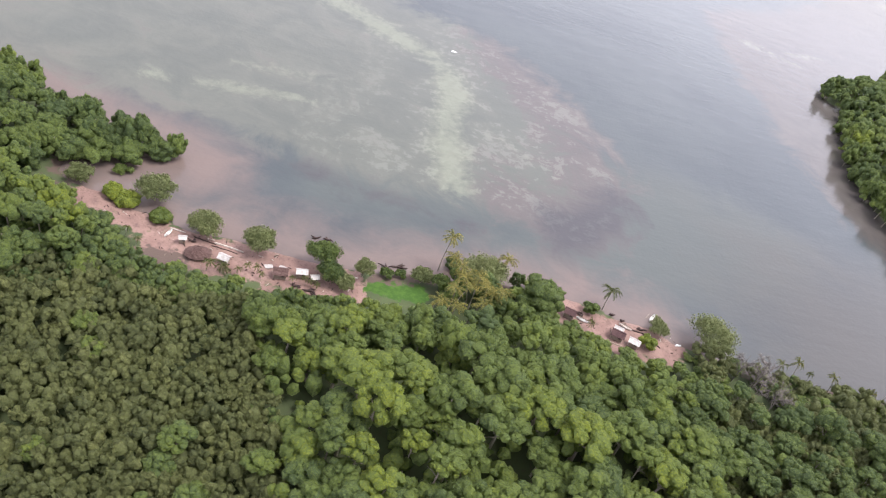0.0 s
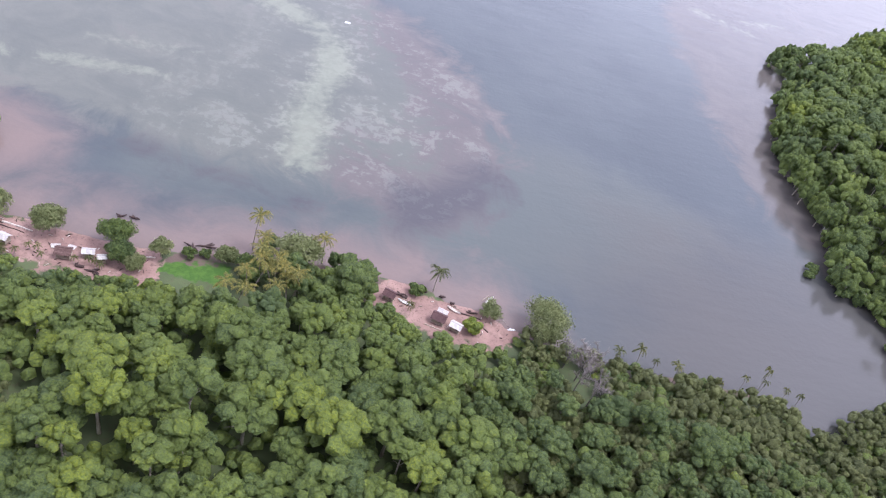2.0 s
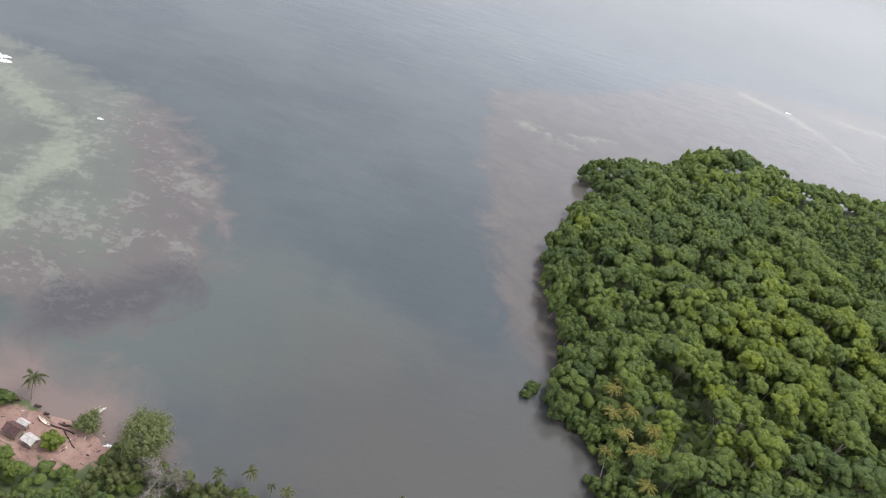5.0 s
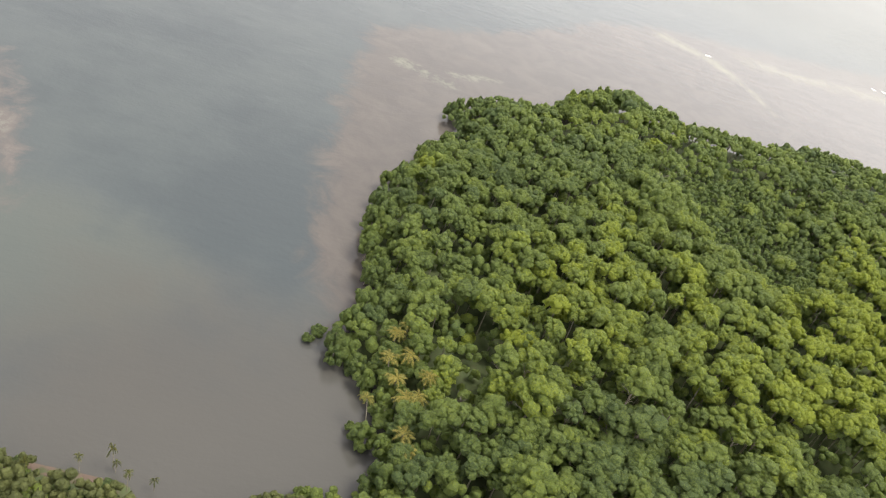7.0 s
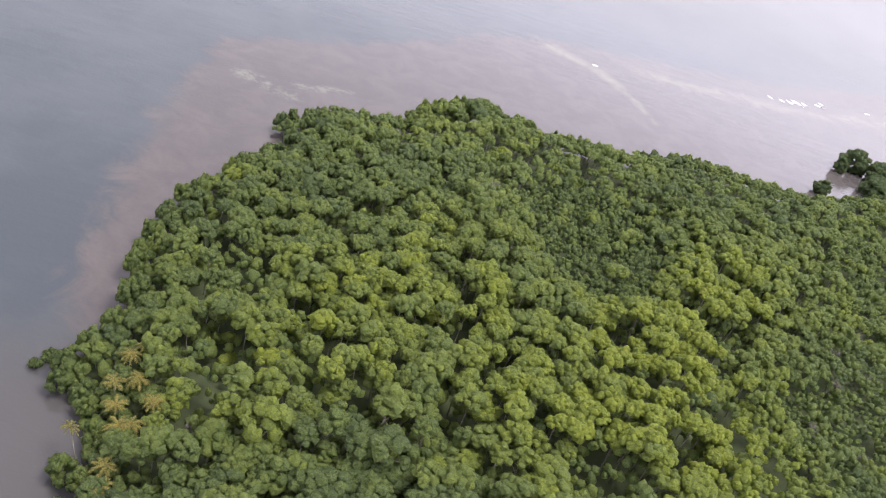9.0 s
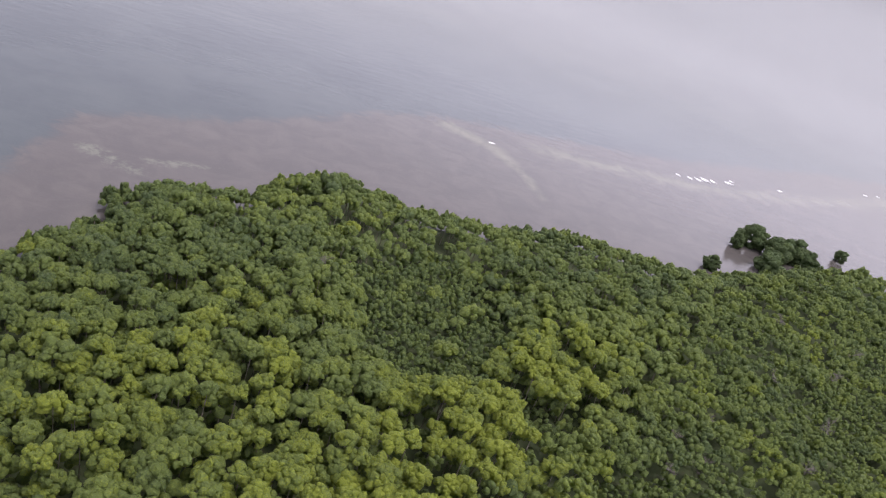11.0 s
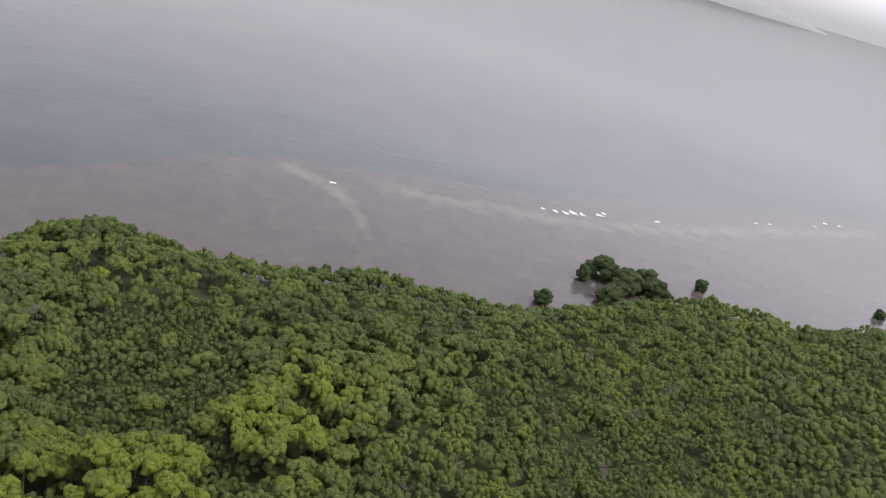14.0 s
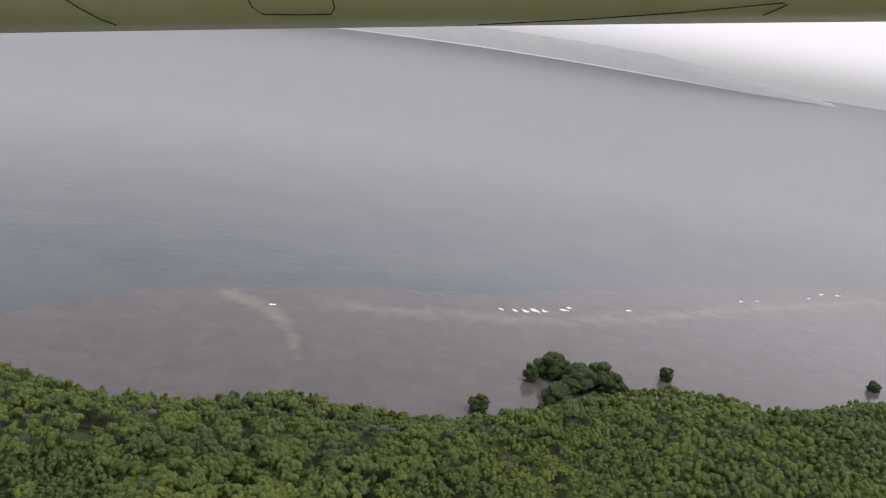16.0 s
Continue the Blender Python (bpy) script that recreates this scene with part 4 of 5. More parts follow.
for n, (x, y) in enumerate([(143.7, 159), (150.5, 162.5), (156, 161.8), (160, 158), (162.5, 157.8), (172, 155.8), (182, 160.5), (188, 163), (190.5, 163), (194, 159.7), (200, 160)]):
    plant_palm(x, y, 7.6 - 0.6 * (n % 3), 90 + 25 * (n % 4), 1 + n % 2, 0.6, 0.62)
for n, (x, y) in enumerate([(252, 223), (255, 227), (251, 213), (257, 215), (254, 206), (257, 199), (260, 199), (258, 186), (259, 180), (263, 208)]):
    plant_palm(x, y, 13.0 + 0.6 * (n % 3), 100 + 40 * n, 1, 0.96, 1.06)
plant_palm(245.8, 195.6, 11.5, 150, 3, 0.9, 0.8)


# bare dead trees, grey and twiggy
DEADWOOD = two_tone("dead_wood", (0.12, 0.105, 0.095), (0.21, 0.185, 0.17), 3, 0.9, 0.3, 0.02, 0.15, (1, 1, 0.3))


def dead_tree(x, y, tall, wide, seed):
    r = np.random.default_rng(seed)
    home = tagged(new("dead_tree"), "bare grey dead tree with many thin twigs", "tree", "bare trees in the wood")
    v, f = limb([(0, 0, -0.4), (0.2, 0.1, tall * 0.5), (0.1, 0.3, tall)], [0.2, 0.14, 0.05], 6)
    part_of("trunk", raw_mesh("trunk", v, f, [DEADWOOD], smooth=True), home)
    for i in range(12):
        z0, az = tall * r.uniform(0.35, 0.95), r.uniform(0, 6.28)
        c, s, out = math.cos(az), math.sin(az), wide * r.uniform(0.5, 1.0)
        tip = np.array((c * out, s * out, z0 + wide * r.uniform(0.2, 0.7)))
        mid = np.array((c * out * 0.5, s * out * 0.5, z0 + wide * 0.15))
        bits = [limb([(0.1, 0.1, z0), mid, tip], [0.10, 0.06, 0.02], 4)]
        for k in range(24):
            a0 = mid + (tip - mid) * r.uniform(-0.3, 0.95)
            bits.append(limb([a0, a0 + r.normal(0, 0.5, 3) * wide * 0.3 + np.array((0, 0, 0.3))], [0.06, 0.025], 3))
        v, f = join(bits)
        part_of("branch", raw_mesh("branch", v, f, [DEADWOOD], smooth=True), home)
    home.matrix_basis = pose(x, y, float(land_height([x], [y])[0]))


for n, (x, y, h, w) in enumerate([(129, 154, 11, 4), (132, 150, 13, 4.2), (135.5, 153, 11, 3.6), (131, 145.5, 12, 4), (134, 141, 11, 4), (365, 371, 17, 4), (507, 291, 12, 3.5), (525, 300, 12, 4), (523, 270, 9, 3), (482, 246, 9, 3), (516, 312, 13, 3), (560, 330, 11, 3), (455, 238, 10, 3), (600, 345, 15, 4), (625, 390, 16, 4), (575, 312, 14, 3.5), (650, 418, 16, 4), (560, 283, 13, 3.5), (545, 268, 12, 3.5), (610, 430, 17, 4), (536, 330, 14, 3.5), (582, 372, 15, 4), (500, 250, 11, 3.5), (486, 262, 11, 3.5), (274, 205, 9, 3), (462, 385, 17, 3)]):
    dead_tree(x, y, h, w, 700 + n)


# ---- huts ----
THATCH = two_tone("thatch", (0.078, 0.046, 0.042), (0.135, 0.085, 0.075), 2.2, 1.0, 0.8, 0.06, 0.1, (1, 1, 3))
TIN = two_tone("white_tin", (0.30, 0.27, 0.255), (0.50, 0.48, 0.46), 1.1, 0.4, 0.15, 0.01, 0.04, spec=0.5)
RUST = two_tone("rusty_tin", (0.060, 0.032, 0.034), (0.105, 0.060, 0.058), 1.1, 0.9, 0.2, 0.01, 0.06)
PLANK = two_tone("weathered_plank", (0.20, 0.16, 0.12), (0.32, 0.27, 0.22), 3, 0.85, 0.4, 0.01, 0.15, (1, 1, 6))
PALE_LOG = two_tone("bleached_log", (0.48, 0.42, 0.37), (0.66, 0.60, 0.54), 2, 0.85, 0.4, 0.02, 0.1)
SNAG = two_tone("wet_snag", (0.035, 0.022, 0.02), (0.065, 0.042, 0.038), 2, 0.9, 0.4, 0.02, 0.1)
# dark brown of the plank doors, and the painted shade of openings
DOOR_AND_SHADE = two_tone("dark_door_and_opening_shade", (0.05, 0.04, 0.035), (0.08, 0.065, 0.05), 2, 0.8)
HULL = two_tone("white_hull", (0.60, 0.60, 0.58), (0.74, 0.74, 0.72), 1.2, 0.45, 0.1, 0.01)


def slab(sx, sy, sz, at=(0, 0, 0), turn=None, bevel=0.02):
    """A bevelled board."""
    bm = bmesh.new()
    bmesh.ops.create_cube(bm, size=1.0, matrix=Matrix.Diagonal((sx, sy, sz, 1)))
    if bevel:
        bmesh.ops.bevel(bm, geom=bm.edges[:], offset=min(bevel, sx * 0.3, sy * 0.3, sz * 0.3), segments=1, affect="EDGES")
    m = Matrix.Translation(at)
    bmesh.ops.transform(bm, matrix=m @ turn if turn else m, verts=bm.verts)
    return bm


def roof_slope(length, run, drop, thick, ribs, seed, ragged):
    """One slope from the ridge at the origin down along +y; ribbed sheets, or courses of ragged thatch."""
    r = random.Random(seed)
    bm = bmesh.new()
    nx, ny = (max(8, int(length * ribs)), 1) if not ragged else (12, 4)
    grid = []
    for j in range(ny + 1):
        row = []
        for i in range(nx + 1):
            x, t = (i / nx - 0.5) * length, j / ny
            y, z = run * t, -drop * t
            if ragged:
                z += r.uniform(-0.05, 0.05) + (0.10 if 0 < j < ny and j % 2 else 0)
                y += r.uniform(-0.10, 0.10) * (j > 0)
                x += r.uniform(-0.08, 0.08)
            else:
                z += 0.035 * (i % 2)
            row.append(bm.verts.new((x, y, z)))
        grid.append(row)
    for j in range(ny):
        for i in range(nx):
            bm.faces.new((grid[j][i], grid[j + 1][i], grid[j + 1][i + 1], grid[j][i + 1]))
    bmesh.ops.recalc_face_normals(bm, faces=bm.faces)
    bmesh.ops.solidify(bm, geom=bm.faces[:], thickness=thick)
    return bm


def hut(label, x, y, turn, length, width, wall, pitch, roof_mat, seed, name="house"):
    """A small house on stilts: floor, posts, board walls, a door, dark panels for window openings and a gable roof with
    overhang.
    """
    home = tagged(new(name), label, "house")
    ragged = roof_mat is THATCH
    lift = 0.6
    hl, hw = length / 2 - 0.45, width / 2 - 0.45
    for px0 in (-hl, 0, hl):
        for py0 in (-hw, hw):
            part("post", slab(0.14, 0.14, lift + 0.5, (px0, py0, lift / 2 - 0.25)), PLANK, home)
    part("floor_deck", slab(2 * hl + 0.3, 2 * hw + 0.3, 0.1, (0, 0, lift)), PLANK, home)
    for sg in (-1, 1):
        long_wall = part("wall", slab(2 * hl, 0.08, wall, (0, sg * hw, lift + 0.05 + wall / 2)), PLANK, home)
        part("wall", slab(0.08, 2 * hw - 0.1, wall, (sg * hl, 0, lift + 0.05 + wall / 2)), PLANK, home)
        # no hole in the wall: a dark slab paints the shade inside
        part("dark_window_panel", slab(0.7, 0.05, 0.6, (hl * 0.45, sg * (hw + 0.05), lift + wall * 0.6)), DOOR_AND_SHADE, long_wall, "dark panel painted as the shade inside an unglazed window")
    part("door", slab(0.75, 0.05, wall * 0.85, (-hl * 0.35, hw + 0.055, lift + 0.06 + wall * 0.425)), DOOR_AND_SHADE, home, "dark plank door")
    ladder = part("ladder", slab(0.7, 0.9, 0.05, (-hl * 0.35, hw + 0.55, lift * 0.5), pose(0, 0, 0, -34)), PLANK, home)
    for k in (-1, 0, 1):
        part("rung", slab(0.74, 0.1, 0.06, (-hl * 0.35, hw + 0.55 + k * 0.26, lift * 0.5 + 0.05 - k * 0.175), pose(0, 0, 0, -34)), PLANK, ladder)
    top = lift + wall + pitch
    for sg in (0, 180):
        bm = roof_slope(length, width / 2, pitch + 0.15, 0.16 if ragged else 0.04, 3, seed + sg, ragged)
        bmesh.ops.transform(bm, matrix=pose(0, 0, top, 0, 0, sg), verts=bm.verts)
        part("roof_slope", bm, roof_mat, home)
        bm = bmesh.new()
        tri = [bm.verts.new(q) for q in ((-hw, 0, lift + wall), (hw, 0, lift + wall), (0, 0, top - 0.15))]
        bm.faces.new(tri)
        bmesh.ops.solidify(bm, geom=bm.faces[:], thickness=0.06)
        bmesh.ops.transform(bm, matrix=pose(hl * (1 if sg else -1), 0, 0, 0, 0, 90), verts=bm.verts)
        part("gable", bm, PLANK, home)
    part("ridge_cap", slab(length + 0.1, 0.34, 0.1, (0, 0, top + 0.05), bevel=0.04), roof_mat, home)
    home.matrix_basis = pose(x, y, float(land_height([x], [y])[0]) - 0.05, 0, 0, turn)
    return home




def round_hut(label, x, y, radius, eave, top, seed):
    """A round house: posts, a ring wall of boards, and a shaggy cone of thatch in courses."""
    r = random.Random(seed)
    home = tagged(new("house"), label, "house")
    for k in range(8):
        q = 2 * math.pi * k / 8
        part("post", slab(0.14, 0.14, eave + 0.4, (radius * 0.8 * math.cos(q), radius * 0.8 * math.sin(q), eave / 2 - 0.1)), PLANK, home)
    bm = bmesh.new()
    bmesh.ops.create_cone(bm, cap_ends=False, segments=20, radius1=radius * 0.72, radius2=radius * 0.72, depth=eave, matrix=pose(0, 0, eave / 2))
    bmesh.ops.solidify(bm, geom=bm.faces[:], thickness=0.08)
    wall = part("wall", bm, PLANK, home)
    # the ring wall is uncut; this dark slab is the doorway's painted shade
    part("door", slab(0.8, 0.08, eave * 0.8, (0, radius * 0.74, eave * 0.4)), DOOR_AND_SHADE, wall, "dark panel painted as the shade inside a doorway")
    for course in range(5):
        lo, hi = course / 5, (course + 1.35) / 5
        bm = bmesh.new()
        rings = []
        for t in (min(hi, 1.0), (lo + hi) / 2, lo):
            ring = []
            for k in range(34):
                q = 2 * math.pi * k / 34 + r.uniform(-0.05, 0.05)
                d = radius * (1.0 - t) ** 0.85 * (1 + 0.12 * math.sin(2 * q + 1)) + 0.1 + r.uniform(-0.16, 0.22) * (t == lo)
                ring.append(bm.verts.new((d * math.cos(q), d * math.sin(q), eave - 0.35 + (top - eave) * t ** 1.1 + r.uniform(-0.09, 0.09) + 0.05 * course)))
            rings.append(ring)
        for a0, b0 in zip(rings, rings[1:]):
            for k in range(34):
                bm.faces.new((a0[k], b0[k], b0[(k + 1) % 34], a0[(k + 1) % 34]))
        bmesh.ops.recalc_face_normals(bm, faces=bm.faces)
        bmesh.ops.solidify(bm, geom=bm.faces[:], thickness=0.14)
        part("thatch_course", bm, THATCH, home)
    home.matrix_basis = pose(x, y, float(land_height([x], [y])[0]) - 0.05)


round_hut("large round thatched hut, dark red-brown and shaggy, on the sand", -24.3, 156.2, 3.0, 1.5, 3.5, 61)
hut("small hut with a clean white tin roof on the sand", -17.6, 155.6, -15, 3.1, 2.7, 1.6, 0.6, TIN, 2)
hut("little white tin-roofed shed beside a white canoe", -29.3, 160.2, 10, 2.2, 1.9, 1.4, 0.4, TIN, 3, "shed")
hut("brown thatched hut between small palms", -3, 155.2, 8, 4.0, 3.4, 1.5, 1.0, THATCH, 4)
hut("white tin-roofed hut shaded by a palm", 2.4, 157, 12, 3.2, 2.4, 1.7, 0.6, TIN, 5)
hut("pale tin-roofed lean-to beside a dark tree", 6.0, 156.2, 20, 2.5, 2.0, 1.5, 0.5, TIN, 6, "shed")
hut("dark rust-brown roofed house at the end of the sand", 79.5, 165.6, -20, 3.7, 3.2, 1.6, 0.9, RUST, 7)
hut("brown-roofed house in the middle of the sand clearing", 93.6, 160.8, -18, 4.2, 3.6, 1.6, 0.9, RUST, 8)
hut("small lean-to with white tin sheets behind the brown house", 94.6, 163.6, -18, 3.0, 1.7, 1.5, 0.35, TIN, 9, "shed")
hut("house with a bright white tin roof beside the brown one", 98.4, 159.0, -22, 3.5, 2.9, 1.5, 0.6, TIN, 10)


def tin_sheet(x, y, turn, sx, sy, label):
    """Loose roofing sheet or tarpaulin lying on the sand."""
    bm = roof_slope(sx, sy, 0.12, 0.03, 4, 3, False)
    home = tagged(new("roofing_sheet"), label, "sheet")
    part("sheet", bm, TIN, home)
    home.matrix_basis = pose(x, y, float(land_height([x], [y])[0]) + 0.22, 0, 0, turn)


tin_sheet(-6, 157.6, 20, 2.2, 1.6, "white roofing sheets lying by the thatched hut")
tin_sheet(-2.8, 158.4, -10, 2.0, 1.5, "white roofing sheets lying by the thatched hut")
tin_sheet(80, 162.2, 5, 2.6, 0.9, "long white sheet lying before the rust-brown house")


def canoe(x, y, turn, length, mat, label):
    """A dugout with upturned ends and two thwarts."""
    home = tagged(new("canoe"), label, "canoe", "boats on the beach")
    bm = bmesh.new()
    rows, n, k = [], 11, 7
    for i in range(n):
        t = i / (n - 1) * 2 - 1
        w = 0.42 * (1 - abs(t) ** 2.6) + 0.02
        keel = 0.22 * abs(t) ** 3
        rows.append([bm.verts.new((t * length / 2, w * math.sin(math.pi * (j / (k - 1) - 0.5)), 0.5 + 0.2 * abs(t) ** 3 - (0.5 + 0.2 * abs(t) ** 3 - keel) * math.cos(math.pi * (j / (k - 1) - 0.5)))) for j in range(k)])
    for p, q in zip(rows, rows[1:]):
        for j in range(k - 1):
            bm.faces.new((p[j], p[j + 1], q[j + 1], q[j]))
    bmesh.ops.recalc_face_normals(bm, faces=bm.faces)
    bmesh.ops.solidify(bm, geom=bm.faces[:], thickness=0.05)
    hull = part("hull", bm, mat, home)
    for t in (-0.22, 0.25):
        part("thwart", slab(0.2, 0.78, 0.05, (t * length, 0, 0.46)), PLANK, hull)
        part("outrigger_pole", slab(0.07, 1.5, 0.07, (t * length, 0.75, 0.52)), PLANK, home)
    v, f = limb([(-length * 0.36, 1.45, 0.16), (-length * 0.3, 1.45, 0.1), (length * 0.3, 1.45, 0.1), (length * 0.36, 1.45, 0.16)], [0.03, 0.08, 0.08, 0.03], 6)
    part_of("outrigger_float", raw_mesh("outrigger_float", v, f, [PLANK], smooth=True), home)
    home.matrix_basis = pose(x, y, max(float(land_height([x], [y])[0]), -0.05) + 0.02, 0, 0, turn)


canoe(-33.4, 162.4, 70, 3.6, HULL, "white canoe drawn up on the sand")
canoe(84, 165.2, -20, 4.2, HULL, "white canoe drawn up between the houses")
canoe(98, 166.8, -28, 4.4, PALE_LOG, "long bleached wooden canoe on the sand")
canoe(108.3, 174, 55, 4.6, HULL, "white canoe floating beside a thin bush")


def log(x0, y0, x1, y1, r, mat, label):
    home = tagged(new("log"), label, "log")
    n = 6
    g = random.Random(int(x0 * 9))
    pts = []
    for i in range(n):
        t = i / (n - 1)
        x, y = x0 + (x1 - x0) * t, y0 + (y1 - y0) * t + g.uniform(-0.15, 0.15)
        pts.append((x, y, max(float(land_height([x], [y])[0]), -0.1) + r * 0.8))
    v, f = limb(pts, [r * (1.1 - 0.4 * i / n) for i in range(n)], 8)
    part_of("stem", raw_mesh("stem", v, f, [mat], smooth=True), home)


log(-33.5, 165, -29.5, 164.6, 0.15, PALE_LOG, "bleached log along the top of the beach")
log(-27, 163.6, -21, 162.6, 0.17, SNAG, "dark log along the top of the beach")
log(-21.5, 163, -13.5, 161.8, 0.22, PALE_LOG, "long bleached log along the top of the beach")
log(-22, 161.8, -15, 160.7, 0.15, SNAG, "dark log lying beside the bleached one")
log(11, 160.3, 17.5, 162, 0.2, PALE_LOG, "long bleached log beside a yellow-green tree")
log(99, 166.5, 106, 165.5, 0.22, SNAG, "dark driftwood log on the sand")
log(103.5, 165.5, 108, 161, 0.2, SNAG, "dark driftwood log on the sand")
log(80, 168.6, 84, 167.6, 0.22, SNAG, "dark driftwood log on the sand")
log(90, 158.6, 95, 157.4, 0.18, PLANK, "weathered pole lying behind the brown house")


def snag(x, y, seed, reach, label="dark waterlogged driftwood with bare branches in the shallows"):
    """A dead branching piece lying in the shallows."""
    r = np.random.default_rng(seed)
    home = tagged(new("driftwood"), label, "driftwood", "driftwood in the shallows")
    z = max(float(land_height([x], [y])[0]), -0.15)
    for i in range(5):
        az = r.uniform(0, 6.28)
        c, s = math.cos(az) * reach, math.sin(az) * reach * 0.5
        pts = [(0, 0, 0.2), (c * 0.5, s * 0.5, 0.35 + r.uniform(0, 0.3)), (c, s, 0.25 + r.uniform(0, 0.8))]
        v, f = limb(pts, [0.34, 0.26, 0.12], 6)
        part_of("branch", raw_mesh("branch", v, f, [SNAG], smooth=True), home)
    home.matrix_basis = pose(x, y, z)


for n, (x, y, q) in enumerate([(4.2, 175, 1.5), (7.6, 175.4, 1.5), (6, 172.6, 0.8), (25.2, 169.2, 2.8), (28, 170.6, 3.2)]):
    snag(x, y, 40 + n, q)
for n, (x, y, q) in enumerate([(103, 167.2, 1.8), (82.5, 168.2, 1.6), (84.2, 167.4, 1.5), (94.4, 171, 1.0), (97.2, 169.3, 0.9), (1, 152.5, 2.0), (5, 152, 2.2), (7, 150.5, 1.8), (-27, 161.5, 1.2), (89, 171.5, 0.9)]):
    snag(x, y, 60 + n, q, "dark fallen branches lying on the sand")


# ---- broken water ----
def foam_material():
    m = Nodes("foam", 0.7)
    p = m.place()
    m.colour(m.mix(m.ramp(m.noise(p, 0.9, 4), 0.3, 0.7), (0.62, 0.64, 0.64), (0.82, 0.83, 0.83)))
    m.bump(m.noise(p, 3, 4), 0.5, 0.1)
    return m.mat


FOAM = foam_material()


def breaker(x, y, turn, length, width, seed):
    """A small breaking crest: a ragged low ridge of foam lumps."""
    n, k, v, f = int(length * 5) + 4, 7, [], []
    for i in range(n + 1):
        t = i / n * 2 - 1
        ragged = 0.35 + 0.65 * abs(noise.noise(Vector((t * length * 0.9, seed, 0)))) * 2
        half = width * 0.5 * (1 - t * t) ** 0.5 * ragged + 0.03
        bow = 0.25 * width * noise.noise(Vector((t * 2, seed, 4)))
        for q in range(k):
            u = q / (k - 1) * 2 - 1
            lump = 0.6 + 0.8 * abs(noise.noise(Vector((t * length * 1.6, u * 2, seed))))
            v.append((t * length / 2 * (1 - 0.14 * (u + 1)) - 0.10 * length * (u + 1), bow + u * half * (1 + 0.35 * noise.noise(Vector((t * length * 2, u * 3, seed + 7)))), -0.05 + 0.42 * (1 - u * u) * (1 - t * t) * lump))
    for i in range(n):
        for q in range(k - 1):
            a0 = i * k + q
            f.append((a0, a0 + k, a0 + k + 1, a0 + 1))
    ob = tagged(new("breaking_wave", raw_mesh("breaking_wave", v, f, [FOAM], smooth=True)), "small white breaking wave on the edge of the flat", "wave", "breaking waves")
    ob.matrix_basis = pose(x, y, 0.02, 0, 0, turn)


for n, (x, y, q, w) in enumerate([(463, 637, 4, 2.0), (633, 692, 2, 3.6), (644, 693, 2, 5.5), (653, 695, 4, 5), (661, 699, 6, 6.5), (669, 701, 4, 4), (687, 710, 7, 4), (692, 717, 3, 3), (746, 731, 5, 2.2), (873, 803, 5, 2), (892, 812, 3, 2), (985, 868, 9, 2.6), (1003, 872, 5, 2), (960, 846, 4, 2), (-15, 349, 9, 7), (-9, 353, 8, 6), (-12, 346, 7, 5), (-20, 345, 6, 4), (-6, 349, 7, 5), (46, 323, 3, 2.4), (115, 164.6, 3, 1.6)]):
    wide, deep = (2.5 + 0.8 * q, 1.7 * w + 0.4 * q) if x > 400 else (q, w)
    breaker(x, y, 20, wide, deep, 900 + n)


# ---- litter on the sand ----
def litter(name, label, count, x0, x1, y0, y1, mats, seed):
    """Sticks, husks and scraps lying about the huts."""
    r = np.random.default_rng(seed)
    bits, mi = [], []
    while len(bits) < count:
        x, y = r.uniform(x0, x1), r.uniform(y0, y1)
        if sand_share(np.array([x]), np.array([y]))[0] < 0.6:
            continue
        z = max(float(land_height([x], [y])[0]), 0.0)
        a0, q = r.uniform(0, 3.14), r.uniform(0.15, 0.7)
        c, s = math.cos(a0) * q, math.sin(a0) * q
        thick = r.uniform(0.05, 0.16)
        v, f = limb([(x - c, y - s, z + 0.04), (x, y, z + thick + 0.06), (x + c, y + s, z + 0.05)], [thick * 0.6, thick, thick * 0.5], 4)
        bits.append((v, f))
        mi.append(np.full(len(f), int(r.integers(len(mats)))))
    v, f = join(bits)
    tagged(new(name, raw_mesh(name, v, f, mats, index=np.concatenate(mi), smooth=True)), label, "litter", kind="stuff")


litter("beach_litter", "dark sticks, husks and pale scraps on the sand", 130, -58, 18, 148, 174, [SNAG, PLANK, SNAG, PALE_LOG], 31)
litter("beach_litter", "dark sticks and pale scraps round the houses", 60, 74, 114, 153, 174, [SNAG, PLANK, SNAG, PALE_LOG], 32)


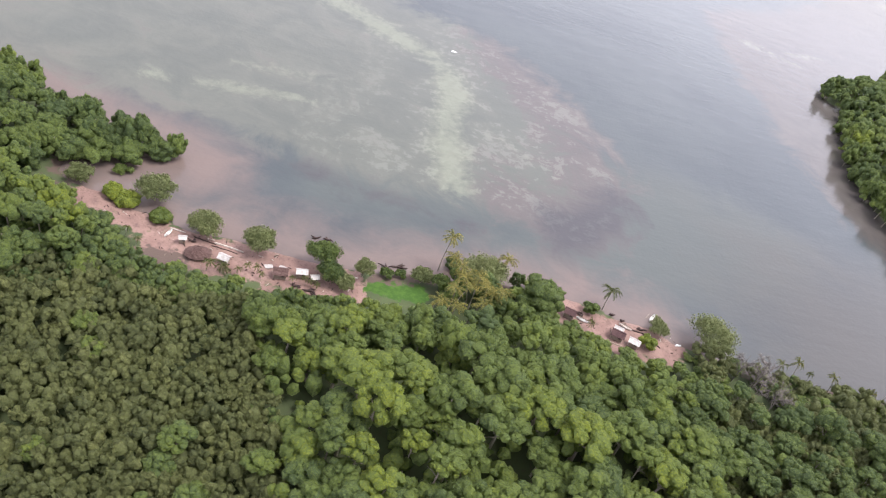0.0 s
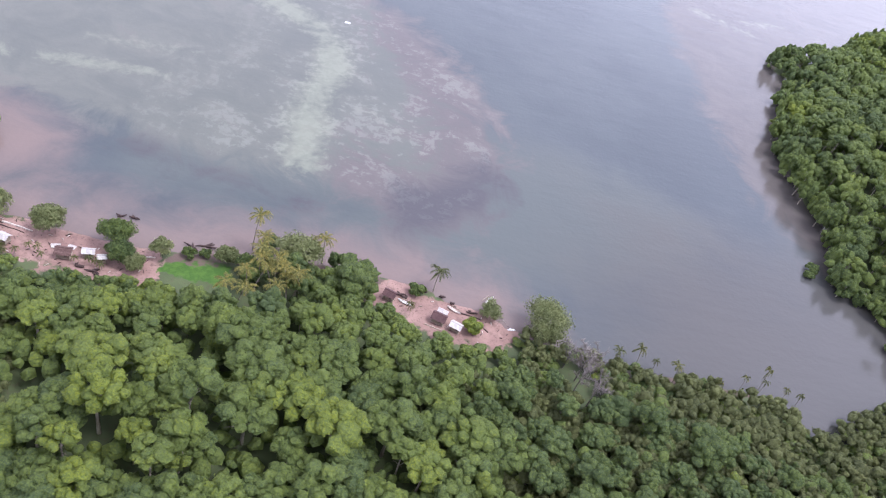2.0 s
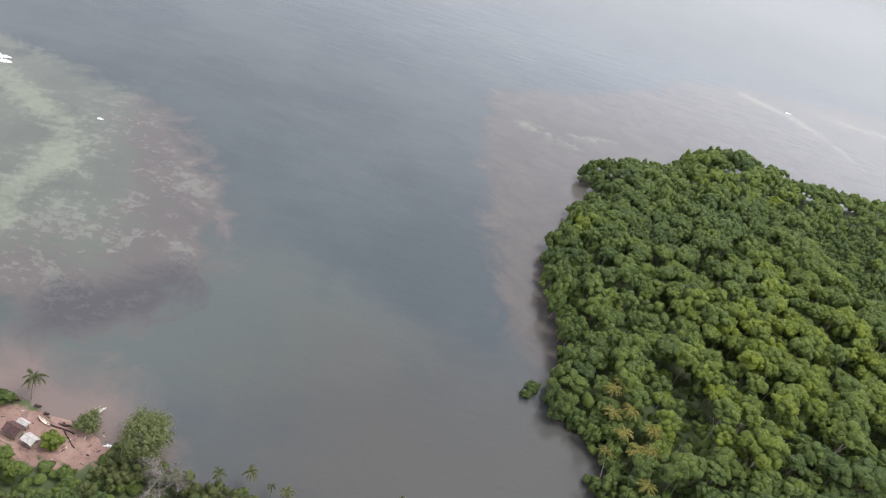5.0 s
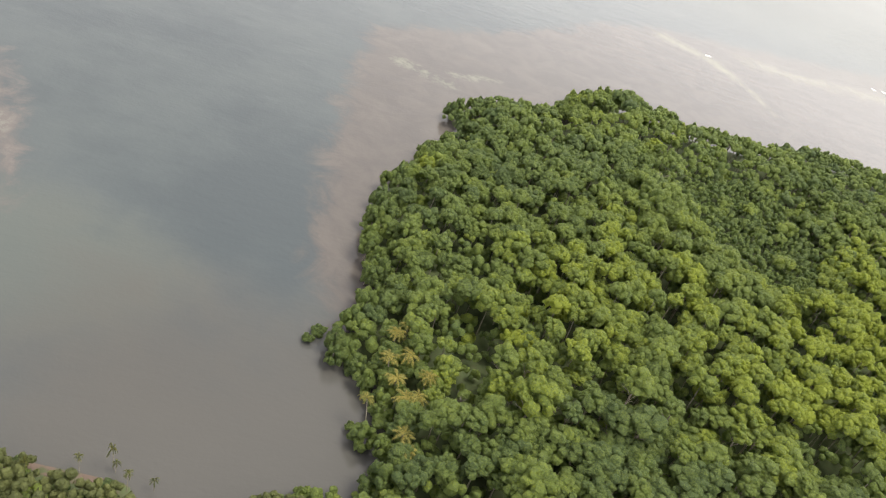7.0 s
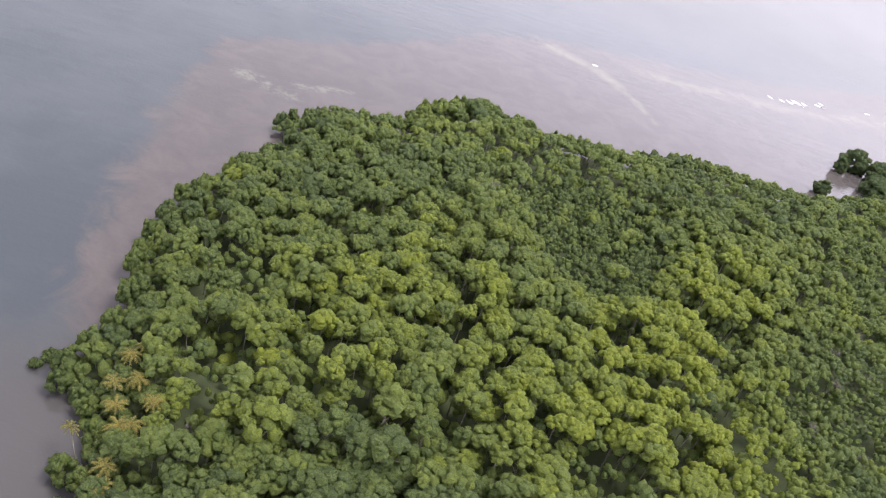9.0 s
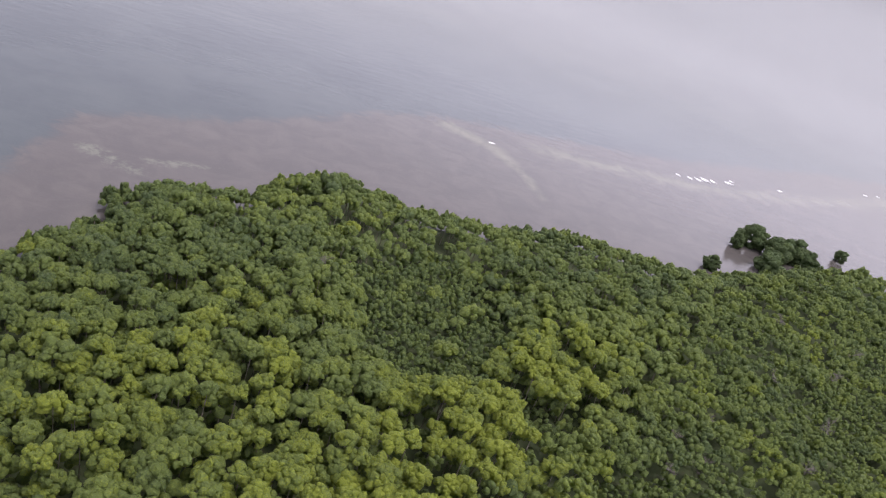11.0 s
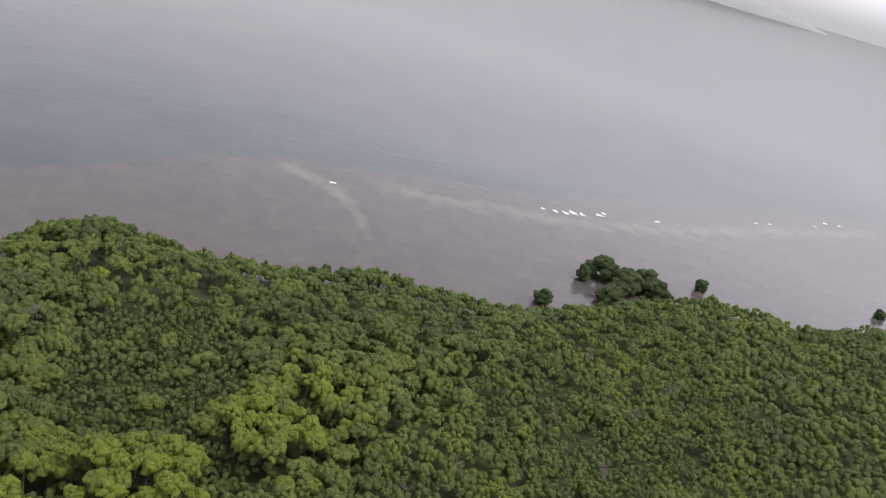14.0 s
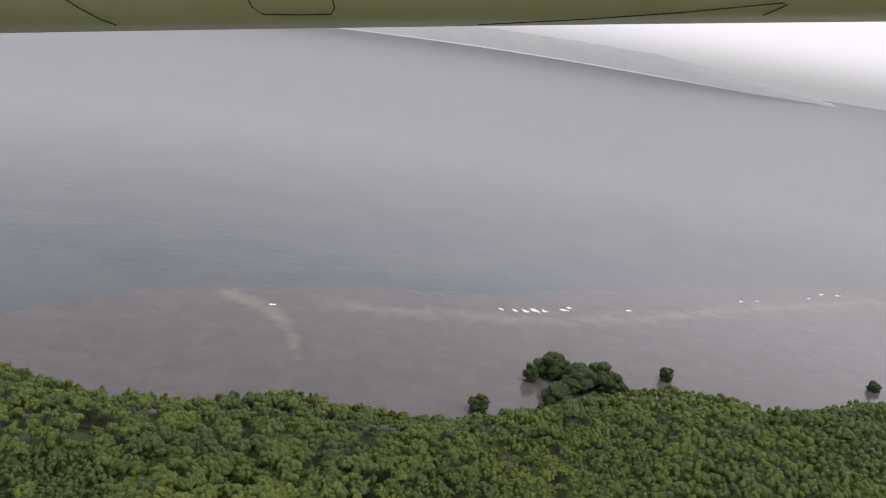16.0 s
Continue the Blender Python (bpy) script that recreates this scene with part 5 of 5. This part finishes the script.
# ---- the aircraft's own wing, where the flight ends ----
def aircraft_wing():
    m = Nodes("wing_paint", 0.3)
    p = m.coords()
    m.colour(m.mix(m.ramp(m.noise(p, 2.5, 5), 0.35, 0.7), (0.93, 0.81, 0.56), (0.97, 0.87, 0.64)))
    m.bump(m.noise(p, 6, 3), 0.08, 0.01)
    dark = two_tone("seam", (0.03, 0.03, 0.025), (0.05, 0.05, 0.04), 8, 0.7)
    home = tagged(new("aircraft_wing"), "olive painted underside of an aircraft wing with panel seams", "wing")
    sections = []
    for i in range(13):
        x = -2.6 + 5.2 * i / 12
        ring = []
        for k in range(16):
            w = 2 * math.pi * k / 16
            ring.append((x, 0.42 * math.cos(w), 0.22 * math.sin(w) + 0.015 * x * x * 0.1))
        sections.append(ring)
    v = np.array([q for ring in sections for q in ring])
    f = [(i * 16 + k, i * 16 + (k + 1) % 16, (i + 1) * 16 + (k + 1) % 16, (i + 1) * 16 + k) for i in range(12) for k in range(16)]
    f += [(0, 4, 8, 12), (192, 196, 200, 204)]
    part_of("skin", raw_mesh("skin", v, f, [m.mat], smooth=True), home)

    def seam(name, points, label=""):
        """A thin dark joint laid along the skin: points are x and the angle round the section."""
        line = []
        for x, w in points:
            w = radians(w)
            line.append((x, 0.423 * math.cos(w), 0.2225 * math.sin(w) + 0.0015 * x * x))
        sv, sf = limb(line, [0.0017] * len(line), 5)
        part_of(name, raw_mesh(name, sv, sf, [dark], smooth=True), home, label)

    seam("seam", [(-1.0, 55), (-0.99, 66), (-0.97, 76), (-0.95, 86), (-0.93, 95)])
    seam("panel_edge", [(-0.514, 60), (-0.513, 77), (-0.495, 84), (-0.40, 85), (-0.31, 85), (-0.294, 79), (-0.293, 60)], "dark joint round an access panel")
    seam("panel_edge", [(0.10, 104), (0.394, 96), (0.656, 88), (0.915, 79), (0.93, 81), (0.90, 93)], "dark joint along a flap")
    home.matrix_basis = look((545.304, 106.784, 204.712), (545.417, 108.708, 204.178), 8.7) @ pose(0.0, 0.870, -2.2, 90, 0, 0.75)


aircraft_wing()
